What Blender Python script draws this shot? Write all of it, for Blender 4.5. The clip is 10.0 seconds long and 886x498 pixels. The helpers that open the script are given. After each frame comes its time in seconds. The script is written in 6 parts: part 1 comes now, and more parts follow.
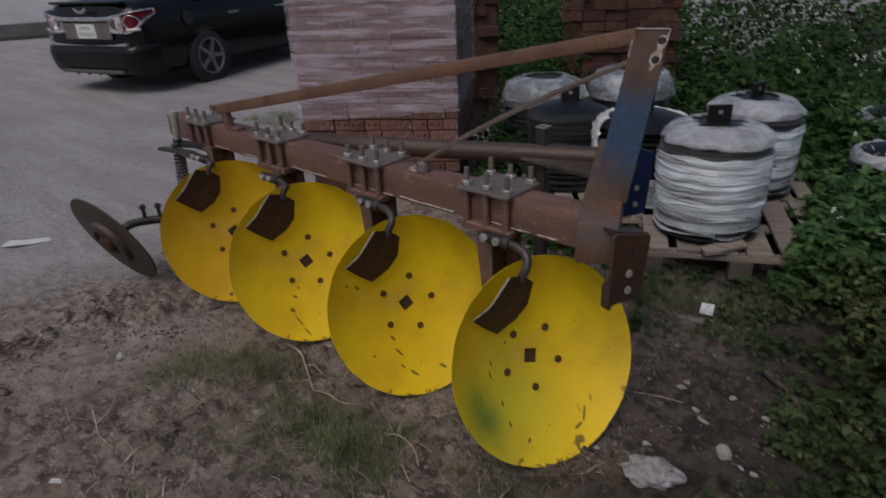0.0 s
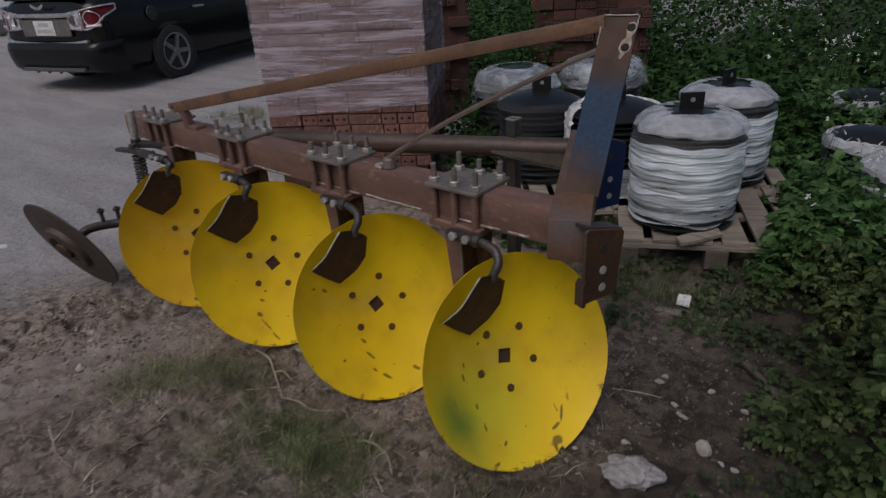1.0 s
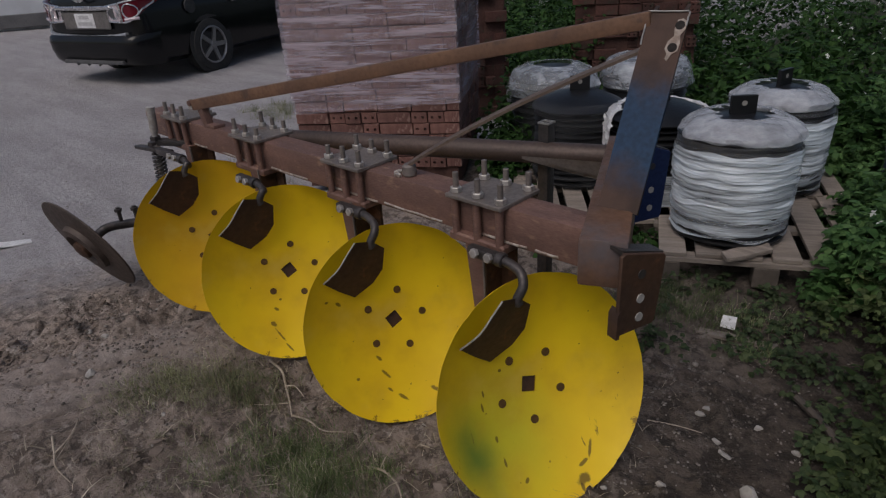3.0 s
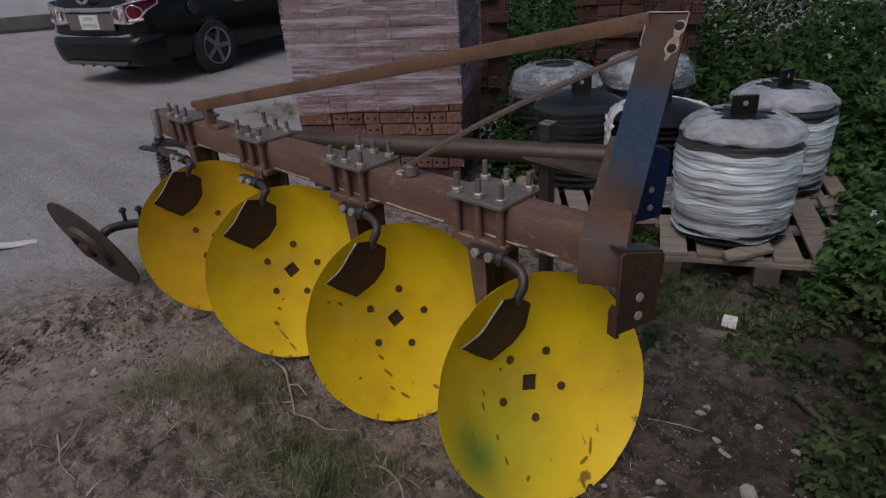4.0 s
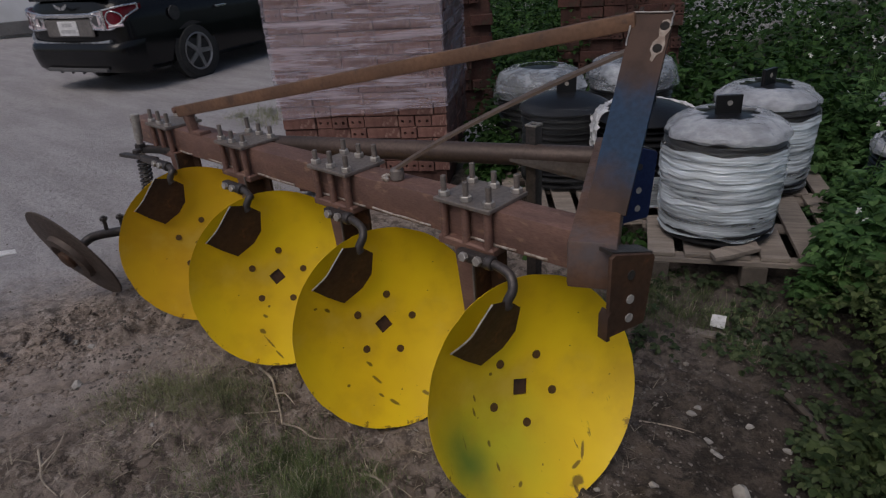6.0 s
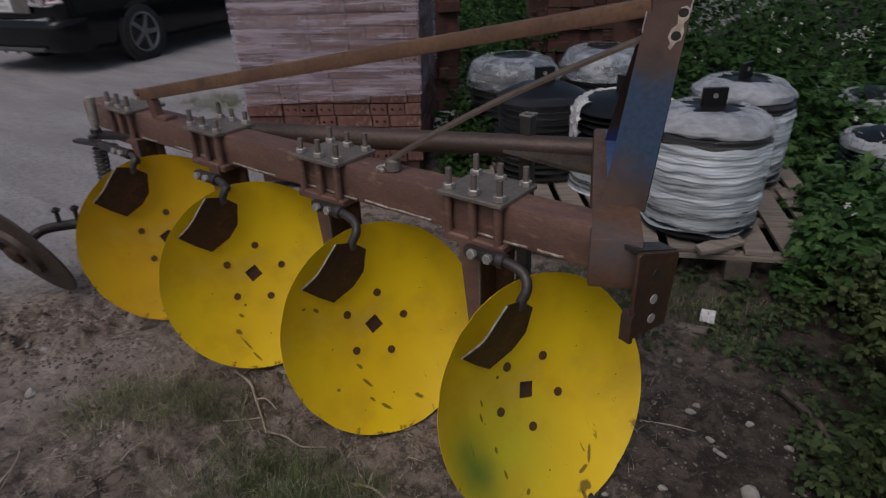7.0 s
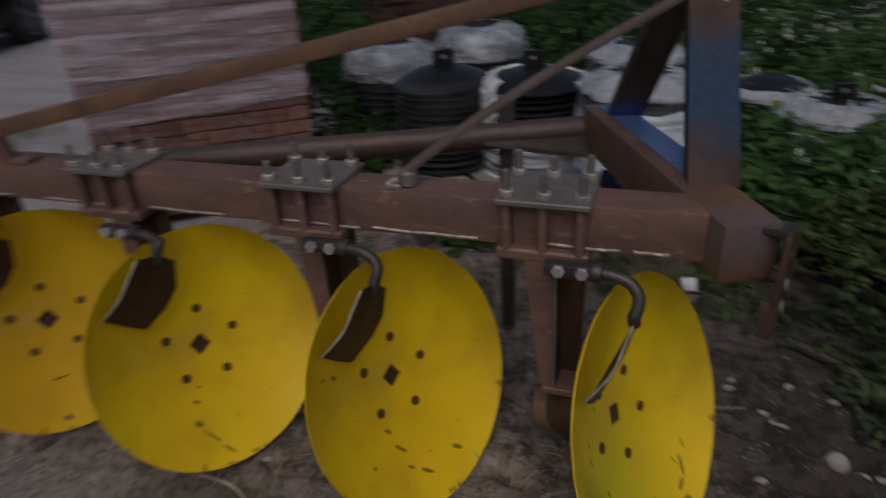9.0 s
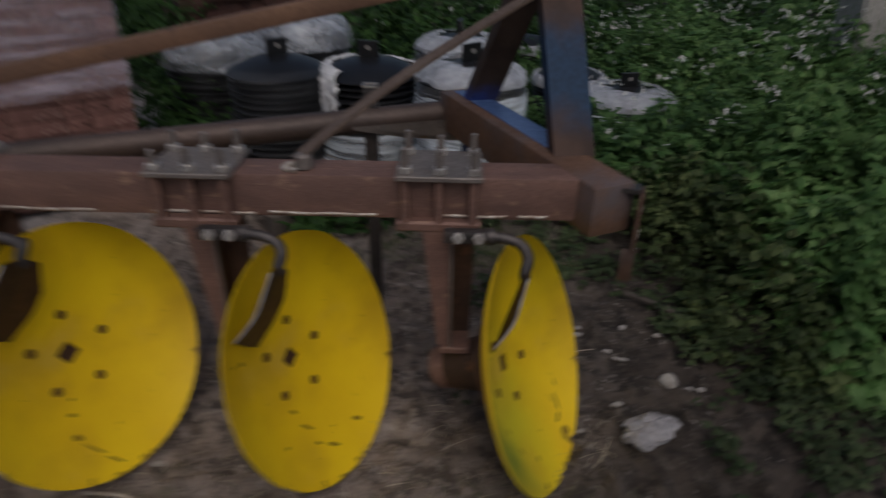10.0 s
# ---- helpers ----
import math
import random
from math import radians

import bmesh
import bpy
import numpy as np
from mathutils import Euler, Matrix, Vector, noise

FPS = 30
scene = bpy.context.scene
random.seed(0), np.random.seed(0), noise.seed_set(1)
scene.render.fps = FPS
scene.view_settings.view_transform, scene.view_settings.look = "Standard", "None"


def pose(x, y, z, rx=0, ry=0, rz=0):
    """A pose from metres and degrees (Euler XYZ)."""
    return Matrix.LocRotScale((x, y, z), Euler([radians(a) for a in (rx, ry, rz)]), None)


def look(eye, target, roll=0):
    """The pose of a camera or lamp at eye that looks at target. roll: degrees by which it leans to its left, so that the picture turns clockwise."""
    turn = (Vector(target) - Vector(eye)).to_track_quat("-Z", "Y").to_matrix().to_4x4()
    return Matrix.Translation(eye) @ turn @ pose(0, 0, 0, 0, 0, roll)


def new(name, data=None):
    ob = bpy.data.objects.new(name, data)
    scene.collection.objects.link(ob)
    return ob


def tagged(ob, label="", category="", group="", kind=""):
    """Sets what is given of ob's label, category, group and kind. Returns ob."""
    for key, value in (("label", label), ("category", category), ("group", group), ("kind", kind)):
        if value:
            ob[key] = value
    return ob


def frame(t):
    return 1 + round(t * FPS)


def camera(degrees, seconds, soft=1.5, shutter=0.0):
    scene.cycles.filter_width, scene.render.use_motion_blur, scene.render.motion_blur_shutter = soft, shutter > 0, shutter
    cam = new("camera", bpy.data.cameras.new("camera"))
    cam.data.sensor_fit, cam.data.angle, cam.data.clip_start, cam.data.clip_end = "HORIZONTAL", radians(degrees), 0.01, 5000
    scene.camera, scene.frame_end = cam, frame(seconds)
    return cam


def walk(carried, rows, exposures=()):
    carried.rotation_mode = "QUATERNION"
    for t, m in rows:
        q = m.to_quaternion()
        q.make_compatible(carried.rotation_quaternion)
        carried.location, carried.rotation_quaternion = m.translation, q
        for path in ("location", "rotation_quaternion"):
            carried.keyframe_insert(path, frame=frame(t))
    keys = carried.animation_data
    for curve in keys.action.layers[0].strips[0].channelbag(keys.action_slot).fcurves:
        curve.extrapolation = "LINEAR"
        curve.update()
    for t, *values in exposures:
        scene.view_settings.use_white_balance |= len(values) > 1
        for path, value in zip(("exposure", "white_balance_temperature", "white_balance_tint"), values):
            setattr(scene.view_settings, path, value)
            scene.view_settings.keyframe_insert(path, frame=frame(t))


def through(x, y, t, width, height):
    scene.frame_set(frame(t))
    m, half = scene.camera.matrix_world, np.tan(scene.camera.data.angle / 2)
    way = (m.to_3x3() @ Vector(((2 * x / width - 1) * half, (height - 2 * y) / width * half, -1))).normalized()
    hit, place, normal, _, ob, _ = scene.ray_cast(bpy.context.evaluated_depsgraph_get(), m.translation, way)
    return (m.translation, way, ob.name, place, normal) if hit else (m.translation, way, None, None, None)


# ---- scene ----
cam = camera(69.4, 10.0, soft=1.2, shutter=1.0)
PATH = [
    (0, (0.176, 0.221, 1.442), (-1.069, 1.539, 0.596), -2.8),
    (0.5, (0.17, 0.221, 1.434), (-1.024, 1.563, 0.555), -3.0),
    (1, (0.15, 0.299, 1.428), (-1.04, 1.65, 0.557), -3.5),
    (1.5, (0.136, 0.398, 1.417), (-1.062, 1.737, 0.539), -2.9),
    (2, (0.098, 0.451, 1.408), (-1.145, 1.737, 0.513), -3.6),
    (2.5, (0.067, 0.455, 1.409), (-1.195, 1.732, 0.527), -3.6),
    (4, (0.083, 0.447, 1.415), (-1.193, 1.713, 0.537), -3.8),
    (4.5, (0.089, 0.451, 1.413), (-1.166, 1.734, 0.531), -3.6),
    (5, (0.095, 0.456, 1.413), (-1.162, 1.739, 0.533), -3.7),
    (5.5, (0.1, 0.461, 1.416), (-1.167, 1.74, 0.545), -4.4),
    (7, (-0.113, 0.443, 1.384), (-1.23, 1.833, 0.477), -1.9),
    (7.5, (-0.217, 0.424, 1.379), (-1.243, 1.868, 0.451), -1.3),
    (8, (-0.359, 0.457, 1.347), (-1.338, 1.963, 0.467), -1.9),
    (8.5, (-0.531, 0.466, 1.341), (-1.377, 2.041, 0.446), -1.9),
    (9, (-0.758, 0.467, 1.317), (-1.372, 2.117, 0.368), -3.7),
    (9.5, (-0.872, 0.446, 1.314), (-0.993, 2.178, 0.32), 1.8),
    (9.7, (-0.898, 0.412, 1.322), (-0.929, 2.155, 0.337), 2.9),
    (9.9, (-0.937, 0.362, 1.336), (-0.924, 2.096, 0.345), 2.7),
    (10, (-0.943, 0.322, 1.333), (-0.966, 2.065, 0.354), 1.3),
]
EXPOSURES = [(0, -0.05), (2.5, -0.03), (5.5, -0.03), (7, -0.15), (7.5, -0.18), (8.5, -0.33), (9, -0.46), (9.5, -0.40), (10, -0.32)]
walk(cam, [(t, look(eye, target, roll)) for t, eye, target, roll in PATH], EXPOSURES)

# ---- light: a dull evening sky, brightest behind the camera ----
SUN_FROM = Vector((0.22, -1.0, 1.5)).normalized()
world = bpy.data.worlds.new("world")
scene.world = world
world.use_nodes = True
wn, wl = world.node_tree.nodes, world.node_tree.links
sky = wn.new("ShaderNodeTexSky")
sky.sky_type, sky.sun_disc = "NISHITA", False
sky.sun_elevation = math.asin(SUN_FROM.z)
sky.sun_rotation = math.atan2(SUN_FROM.x, SUN_FROM.y)
sky.air_density, sky.dust_density, sky.ozone_density = 1.0, 4.0, 1.0
wn["Background"].inputs["Strength"].default_value = 0.07
wl.new(sky.outputs["Color"], wn["Background"].inputs["Color"])
sun_data = bpy.data.lights.new("sun", "SUN")
sun_data.energy, sun_data.angle, sun_data.color = 0.9, radians(40), (1.0, 0.935, 0.91)
sun = new("sun", sun_data)
sun.matrix_world = look(SUN_FROM * 50, (0, 0, 0))


# ---- materials ----
def node(nt, kind, **inputs):
    n = nt.nodes.new(kind)
    for key, value in inputs.items():
        n.inputs[key.replace("_", " ")].default_value = value
    return n


def start_material(name):
    m = bpy.data.materials.new(name)
    m.use_nodes = True
    nt = m.node_tree
    return m, nt, nt.nodes["Principled BSDF"], nt.nodes.new("ShaderNodeTexCoord").outputs["Object"]


def noise_of(nt, where, scale, detail=4.0, stretch=None, rough=0.55):
    if stretch:
        mp = node(nt, "ShaderNodeMapping", Scale=stretch)
        nt.links.new(where, mp.inputs["Vector"])
        where = mp.outputs["Vector"]
    n = node(nt, "ShaderNodeTexNoise", Scale=scale, Detail=detail, Roughness=rough)
    nt.links.new(where, n.inputs["Vector"])
    return n.outputs["Fac"]


def ramp(nt, fac, lo, hi):
    r = nt.nodes.new("ShaderNodeMapRange")
    r.inputs["From Min"].default_value, r.inputs["From Max"].default_value = lo, hi
    r.interpolation_type = "SMOOTHSTEP"
    nt.links.new(fac, r.inputs["Value"])
    return r.outputs["Result"]


def blend(nt, fac, a, b, mode="MIX"):
    n = nt.nodes.new("ShaderNodeMix")
    n.data_type, n.blend_type = "RGBA", mode
    for sock, v in ((n.inputs[0], fac), (n.inputs[6], a), (n.inputs[7], b)):
        if isinstance(v, (int, float)):
            sock.default_value = v
        elif isinstance(v, tuple):
            sock.default_value = (*v, 1.0)
        else:
            nt.links.new(v, sock)
    return n.outputs[2]


def times(nt, a, b, op="MULTIPLY"):
    n = nt.nodes.new("ShaderNodeMath")
    n.operation = op
    for sock, v in ((n.inputs[0], a), (n.inputs[1], b)):
        if isinstance(v, (int, float)):
            sock.default_value = v
        else:
            nt.links.new(v, sock)
    return n.outputs[0]


def bump(nt, shader, height, strength, distance=0.003):
    b = node(nt, "ShaderNodeBump", Strength=strength, Distance=distance)
    nt.links.new(height, b.inputs["Height"])
    nt.links.new(b.outputs["Normal"], shader.inputs["Normal"])


def surface(name, a, b, scale=6.0, fine=60.0, rough=0.7, metal=0.0, relief=0.4, spots=None, spot_cut=(0.58, 0.68), spot_scale=14.0, stretch=None, per_piece=0.0, distance=0.003):
    """Two colours mixed at a large and a fine scale, with optional spots of a third, varied gloss and fine relief."""
    m, nt, sh, at = start_material(name)
    big, small = noise_of(nt, at, scale, 5, stretch), noise_of(nt, at, fine, 6, stretch)
    col = blend(nt, ramp(nt, big, 0.32, 0.68), a, b)
    col = blend(nt, times(nt, ramp(nt, small, 0.35, 0.75), 0.45), col, tuple(0.45 * x for x in a))
    if spots:
        col = blend(nt, ramp(nt, noise_of(nt, at, spot_scale, 6, stretch), *spot_cut), col, spots)
    if per_piece:
        info = nt.nodes.new("ShaderNodeObjectInfo")
        hsv = node(nt, "ShaderNodeHueSaturation")
        nt.links.new(times(nt, times(nt, info.outputs["Random"], per_piece), 1 - per_piece / 2, "ADD"), hsv.inputs["Value"])
        nt.links.new(col, hsv.inputs["Color"])
        col = hsv.outputs["Color"]
    nt.links.new(col, sh.inputs["Base Color"])
    nt.links.new(times(nt, times(nt, small, 0.35), rough - 0.17, "ADD"), sh.inputs["Roughness"])
    sh.inputs["Metallic"].default_value = metal
    bump(nt, sh, small, relief, distance)
    return m


def two_tone_paint(name, low, high, centre, half):
    """Rusty steel with a worn blue coat over the middle of the height, low and high in metres above the origin."""
    m, nt, sh, at = start_material(name)
    sep = nt.nodes.new("ShaderNodeSeparateXYZ")
    nt.links.new(at, sep.inputs[0])
    rough_edge = times(nt, noise_of(nt, at, 9, 5), 0.16)
    off = times(nt, sep.outputs["Z"], centre, "SUBTRACT")
    d = nt.nodes.new("ShaderNodeMath")
    d.operation = "ABSOLUTE"
    nt.links.new(off, d.inputs[0])
    cover = ramp(nt, times(nt, d.outputs[0], rough_edge, "ADD"), half + 0.13, half + 0.03)
    small = noise_of(nt, at, 70, 6)
    rust = blend(nt, ramp(nt, noise_of(nt, at, 11, 5), 0.35, 0.7), low, tuple(0.5 * x for x in low))
    blue = blend(nt, ramp(nt, small, 0.3, 0.8), high, tuple(0.6 * x for x in high))
    nt.links.new(blend(nt, cover, rust, blue), sh.inputs["Base Color"])
    sh.inputs["Roughness"].default_value = 0.62
    sh.inputs["Specular IOR Level"].default_value = 0.3
    bump(nt, sh, small, 0.35)
    return m


RUST_A, RUST_B = (0.232, 0.130, 0.104), (0.155, 0.090, 0.076)
rust = surface("rusted_steel", RUST_A, RUST_B, 5, 70, 0.6, 0.25, 0.45, spots=(0.27, 0.165, 0.12), stretch=(1, 3, 3))
rust_bright = surface("bare_brown_bar", (0.215, 0.118, 0.072), (0.145, 0.082, 0.055), 7, 80, 0.55, 0.2, 0.35, spots=(0.10, 0.06, 0.045))
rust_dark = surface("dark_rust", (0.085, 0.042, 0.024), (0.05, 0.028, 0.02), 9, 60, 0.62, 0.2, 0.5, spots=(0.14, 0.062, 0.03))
steel_plate = surface("grey_steel", (0.235, 0.205, 0.190), (0.175, 0.152, 0.140), 8, 90, 0.52, 0.4, 0.3, spots=(0.17, 0.09, 0.05), spot_cut=(0.62, 0.75))
iron = surface("dark_iron", (0.060, 0.055, 0.055), (0.095, 0.082, 0.08), 14, 90, 0.45, 0.5, 0.4)
nut_steel = surface("nut_zinc", (0.52, 0.50, 0.48), (0.34, 0.31, 0.29), 40, 140, 0.42, 0.5, 0.3)
weld = surface("weld_bead", (0.54, 0.50, 0.46), (0.24, 0.17, 0.13), 60, 160, 0.45, 0.4, 0.6, distance=0.004)
mast_paint = two_tone_paint("blue_over_rust", (0.066, 0.036, 0.026), (0.012, 0.040, 0.092), 0.945, 0.09)
leg_paint = two_tone_paint("dark_leg_paint", (0.055, 0.036, 0.028), (0.03, 0.06, 0.25), 0.78, 0.02)
blue_paint = surface("blue_paint", (0.020, 0.055, 0.24), (0.03, 0.075, 0.30), 6, 90, 0.45, 0.1, 0.25, spots=(0.06, 0.045, 0.04), spot_cut=(0.68, 0.8))
navy_paint = surface("navy_paint", (0.010, 0.020, 0.085), (0.014, 0.030, 0.11), 6, 90, 0.5, 0.1, 0.25)


def spot_at(nt, at, x, y, long, wide, turn, ragged=0.6, scale=60):
    """One where an elongated mark lies in a blade's plane, 0 elsewhere, with a ragged outline."""
    mp = node(nt, "ShaderNodeMapping", Location=(-x, -y, 0.0))
    nt.links.new(at, mp.inputs["Vector"])
    tp = node(nt, "ShaderNodeMapping", Rotation=(0.0, 0.0, -radians(turn)))
    nt.links.new(mp.outputs["Vector"], tp.inputs["Vector"])
    sc = node(nt, "ShaderNodeMapping", Scale=(1 / long, 1 / wide, 0.0))
    nt.links.new(tp.outputs["Vector"], sc.inputs["Vector"])
    ln = nt.nodes.new("ShaderNodeVectorMath")
    ln.operation = "LENGTH"
    nt.links.new(sc.outputs["Vector"], ln.inputs[0])
    return times(nt, ln.outputs["Value"], times(nt, noise_of(nt, at, scale, 4), ragged * 2), "ADD")


def disc_paint(name, marks=(), green=False, deep=1.0):
    """Yellow enamel, scratched and stained. marks: x, y, half length, half width and turn of dark scrapes in the blade's plane; green: a green overspray."""
    m, nt, sh, at = start_material(name)
    big, small = noise_of(nt, at, 3.2, 3), noise_of(nt, at, 55, 5)
    col = blend(nt, ramp(nt, big, 0.3, 0.7), (0.88 * deep, 0.62 * deep ** 1.5, 0.010), (0.77 * deep, 0.50 * deep ** 1.5, 0.008))
    if green:
        halo = times(nt, ramp(nt, spot_at(nt, at, -0.13, -0.09, 0.22, 0.27, 0, 0.3, 6), 1.5, 0.3), 0.68)
        col = blend(nt, halo, col, (0.46, 0.50, 0.030))
        spray = times(nt, ramp(nt, spot_at(nt, at, -0.232, -0.105, 0.085, 0.175, 16, 0.35, 9), 1.60, 0.15), 0.86)
        col = blend(nt, spray, col, (0.055, 0.165, 0.030))
    # dust and rubbed dull areas
    grime = noise_of(nt, at, 5, 6)
    col = blend(nt, times(nt, ramp(nt, grime, 0.46, 0.70), 0.42), col, (0.48, 0.28, 0.02))
    col = blend(nt, times(nt, ramp(nt, noise_of(nt, at, 7, 5), 0.52, 0.74), 0.22), col, (0.80, 0.66, 0.16))
    # fine drips and scratches in the lower half
    sep = nt.nodes.new("ShaderNodeSeparateXYZ")
    nt.links.new(at, sep.inputs[0])
    low = ramp(nt, sep.outputs["Y"], 0.05, -0.10)
    turned = node(nt, "ShaderNodeMapping", Rotation=(0.0, 0.0, 0.9))
    nt.links.new(at, turned.inputs["Vector"])
    scratch = noise_of(nt, turned.outputs["Vector"], 24, 5, (2.6, 0.28, 1), 0.65)
    col = blend(nt, times(nt, ramp(nt, scratch, 0.70, 0.735), times(nt, low, 0.8)), col, (0.16, 0.085, 0.012))
    drips = noise_of(nt, at, 16, 6, (2.6, 0.40, 1), 0.7)
    col = blend(nt, times(nt, ramp(nt, drips, 0.655 if green else 0.685, 0.70 if green else 0.73), times(nt, low, 0.75)), col, (0.10, 0.05, 0.012))
    specks = noise_of(nt, at, 48, 3)
    col = blend(nt, times(nt, ramp(nt, specks, 0.735, 0.76), 0.8), col, (0.12, 0.06, 0.012))
    for x, y, long, wide, turn in marks:
        col = blend(nt, times(nt, ramp(nt, spot_at(nt, at, x, y, long, wide, turn), 1.62, 1.15), 0.78), col, (0.075, 0.038, 0.010))
    away = nt.nodes.new("ShaderNodeVectorMath")
    away.operation = "LENGTH"
    nt.links.new(at, away.inputs[0])
    rim = ramp(nt, away.outputs["Value"], 0.285, 0.325)
    chips = ramp(nt, times(nt, noise_of(nt, at, 21, 6, None, 0.7), times(nt, times(nt, rim, low), 0.25), "ADD"), 0.80, 0.86)
    col = blend(nt, times(nt, chips, 0.75), col, (0.16, 0.08, 0.014))
    nt.links.new(col, sh.inputs["Base Color"])
    nt.links.new(times(nt, times(nt, small, 0.2), 0.34, "ADD"), sh.inputs["Roughness"])
    bump(nt, sh, small, 0.12, 0.002)
    return m


# nearest blade first; the farthest yellow is darkened for its dust and shade
blade_paints = [
    disc_paint("yellow_enamel_with_green", ((0.120, -0.224, 0.032, 0.005, 62), (0.088, -0.250, 0.024, 0.006, 20), (0.070, -0.287, 0.026, 0.014, 12), (0.058, -0.304, 0.006, 0.014, 0), (-0.144, -0.104, 0.006, 0.011, 0), (-0.139, -0.168, 0.005, 0.016, 0), (-0.092, -0.234, 0.010, 0.006, 30), (-0.087, 0.070, 0.007, 0.006, 0), (-0.154, 0.027, 0.004, 0.014, 6), (-0.165, -0.008, 0.004, 0.016, 4), (-0.148, -0.269, 0.010, 0.005, 0)), True),
    disc_paint("yellow_enamel_scraped", ((-0.085, -0.108, 0.016, 0.006, -50), (-0.077, -0.162, 0.024, 0.006, -55), (-0.078, -0.213, 0.012, 0.005, -50), (-0.043, -0.248, 0.022, 0.006, -45), (0.069, -0.256, 0.018, 0.008, -40), (-0.183, 0.108, 0.013, 0.006, -40), (-0.220, 0.125, 0.008, 0.005, 0), (-0.175, -0.146, 0.007, 0.005, 0))),
    disc_paint("yellow_enamel_streaked", ((-0.083, -0.131, 0.013, 0.007, -40), (-0.110, -0.179, 0.016, 0.010, -50), (-0.096, -0.224, 0.034, 0.004, -65), (-0.076, -0.275, 0.024, 0.004, -60), (-0.060, -0.10, 0.006, 0.005, 0))),
    disc_paint("shaded_dusty_enamel", ((-0.05, -0.17, 0.03, 0.004, -10),), False, 0.80),
]

brick_red = surface("fired_clay", (0.215, 0.108, 0.090), (0.135, 0.062, 0.052), 9, 60, 0.85, 0.0, 0.5, spots=(0.27, 0.165, 0.14), per_piece=0.45)
brick_old = surface("weathered_clay", (0.098, 0.042, 0.033), (0.058, 0.026, 0.022), 7, 50, 0.9, 0.0, 0.5, spots=(0.05, 0.045, 0.03), per_piece=0.6)
brick_core = surface("clay_core", (0.10, 0.048, 0.038), (0.07, 0.034, 0.028), 9, 60, 0.9, 0.0, 0.5)
pallet_wood = surface("weathered_pine", (0.31, 0.265, 0.23), (0.20, 0.168, 0.145), 4, 40, 0.8, 0.0, 0.5, stretch=(1, 9, 9), per_piece=0.3)
# colour lowered so the pallet blocks carry the shade under the deck
block_wood = surface("dark_pine", (0.12, 0.10, 0.085), (0.075, 0.062, 0.052), 4, 40, 0.85, 0.0, 0.5)
black_steel = surface("black_enamel", (0.006, 0.0065, 0.008), (0.012, 0.0125, 0.015), 9, 90, 0.38, 0.1, 0.2, spots=(0.03, 0.028, 0.028), spot_cut=(0.66, 0.80))
stone_mat = surface("pale_stone", (0.40, 0.385, 0.365), (0.27, 0.25, 0.235), 9, 50, 0.85, 0.0, 0.6, distance=0.006)
clod_mat = surface("soil_clod", (0.25, 0.205, 0.178), (0.14, 0.110, 0.092), 2.5, 30, 0.95, 0.0, 0.6)
twig_mat = surface("dry_twig", (0.46, 0.40, 0.33), (0.30, 0.25, 0.20), 20, 90, 0.85, 0.0, 0.4)
paper_mat = surface("white_card", (0.74, 0.74, 0.76), (0.62, 0.62, 0.63), 12, 60, 0.7, 0.0, 0.2)
concrete = surface("concrete", (0.33, 0.32, 0.30), (0.25, 0.24, 0.225), 3, 40, 0.85, 0.0, 0.4)
render_wall = surface("painted_wall", (0.60, 0.62, 0.66), (0.53, 0.55, 0.60), 0.4, 1.1, 0.8, 0.0, 0.2)


def film_material(name, cover_lo, cover_hi, stretch, tint=(0.80, 0.78, 0.82), crumple=0.9, span=(0.52, 0.86), shine=0.6, grain=1.0):
    """Stretch film: clear and milky by turns, glossy, creased along the winding."""
    m, nt, sh, at = start_material(name)
    wave = noise_of(nt, at, 7 * grain, 6, stretch, 0.65)
    crease = noise_of(nt, at, 26 * grain, 5, stretch, 0.6)
    sh.inputs["Base Color"].default_value = (*tint, 1)
    sh.inputs["Roughness"].default_value = 0.16
    sh.inputs["Specular IOR Level"].default_value = shine
    bump(nt, sh, times(nt, wave, crease, "ADD"), crumple, 0.02)
    clear = nt.nodes.new("ShaderNodeBsdfTransparent")
    mix = nt.nodes.new("ShaderNodeMixShader")
    cover = times(nt, times(nt, ramp(nt, times(nt, wave, times(nt, crease, 0.35), "ADD"), *span), cover_hi - cover_lo), cover_lo, "ADD")
    nt.links.new(cover, mix.inputs[0])
    nt.links.new(clear.outputs[0], mix.inputs[1])
    nt.links.new(sh.outputs[0], mix.inputs[2])
    nt.links.new(mix.outputs[0], nt.nodes["Material Output"].inputs["Surface"])
    return m


film_brick = film_material("stretch_film_on_bricks", 0.09, 0.68, (0.16, 0.16, 2.6), (0.76, 0.68, 0.80), 0.5, (0.50, 0.98), 0.5, 1.0)
film_roll = film_material("stretch_film_on_discs", 0.12, 0.95, (0.09, 0.09, 1.7), (0.82, 0.91, 1.0), 0.8, (0.54, 0.80), 1.0)
film_cap = film_material("film_cap", 0.42, 0.84, (0.8, 0.8, 1.6), (0.60, 0.63, 0.69), 0.8, (0.44, 1.0), 1.0)
film_belt = film_material("film_belt", 0.02, 0.30, (0.16, 0.16, 5.0), (0.60, 0.62, 0.66), 0.5, (0.50, 0.95))
film_loose = film_material("loose_film", 0.75, 1.0, (1.5, 1.5, 1.5), (0.80, 0.81, 0.84))
film_top = film_material("film_over_top", 0.16, 0.84, (0.45, 0.45, 0.9), (0.62, 0.67, 0.75), 0.9, (0.50, 0.96), 1.0)
film_thin = film_material("thin_film", 0.0, 0.05, (0.4, 0.4, 2.0), (0.5, 0.53, 0.57), 0.4)


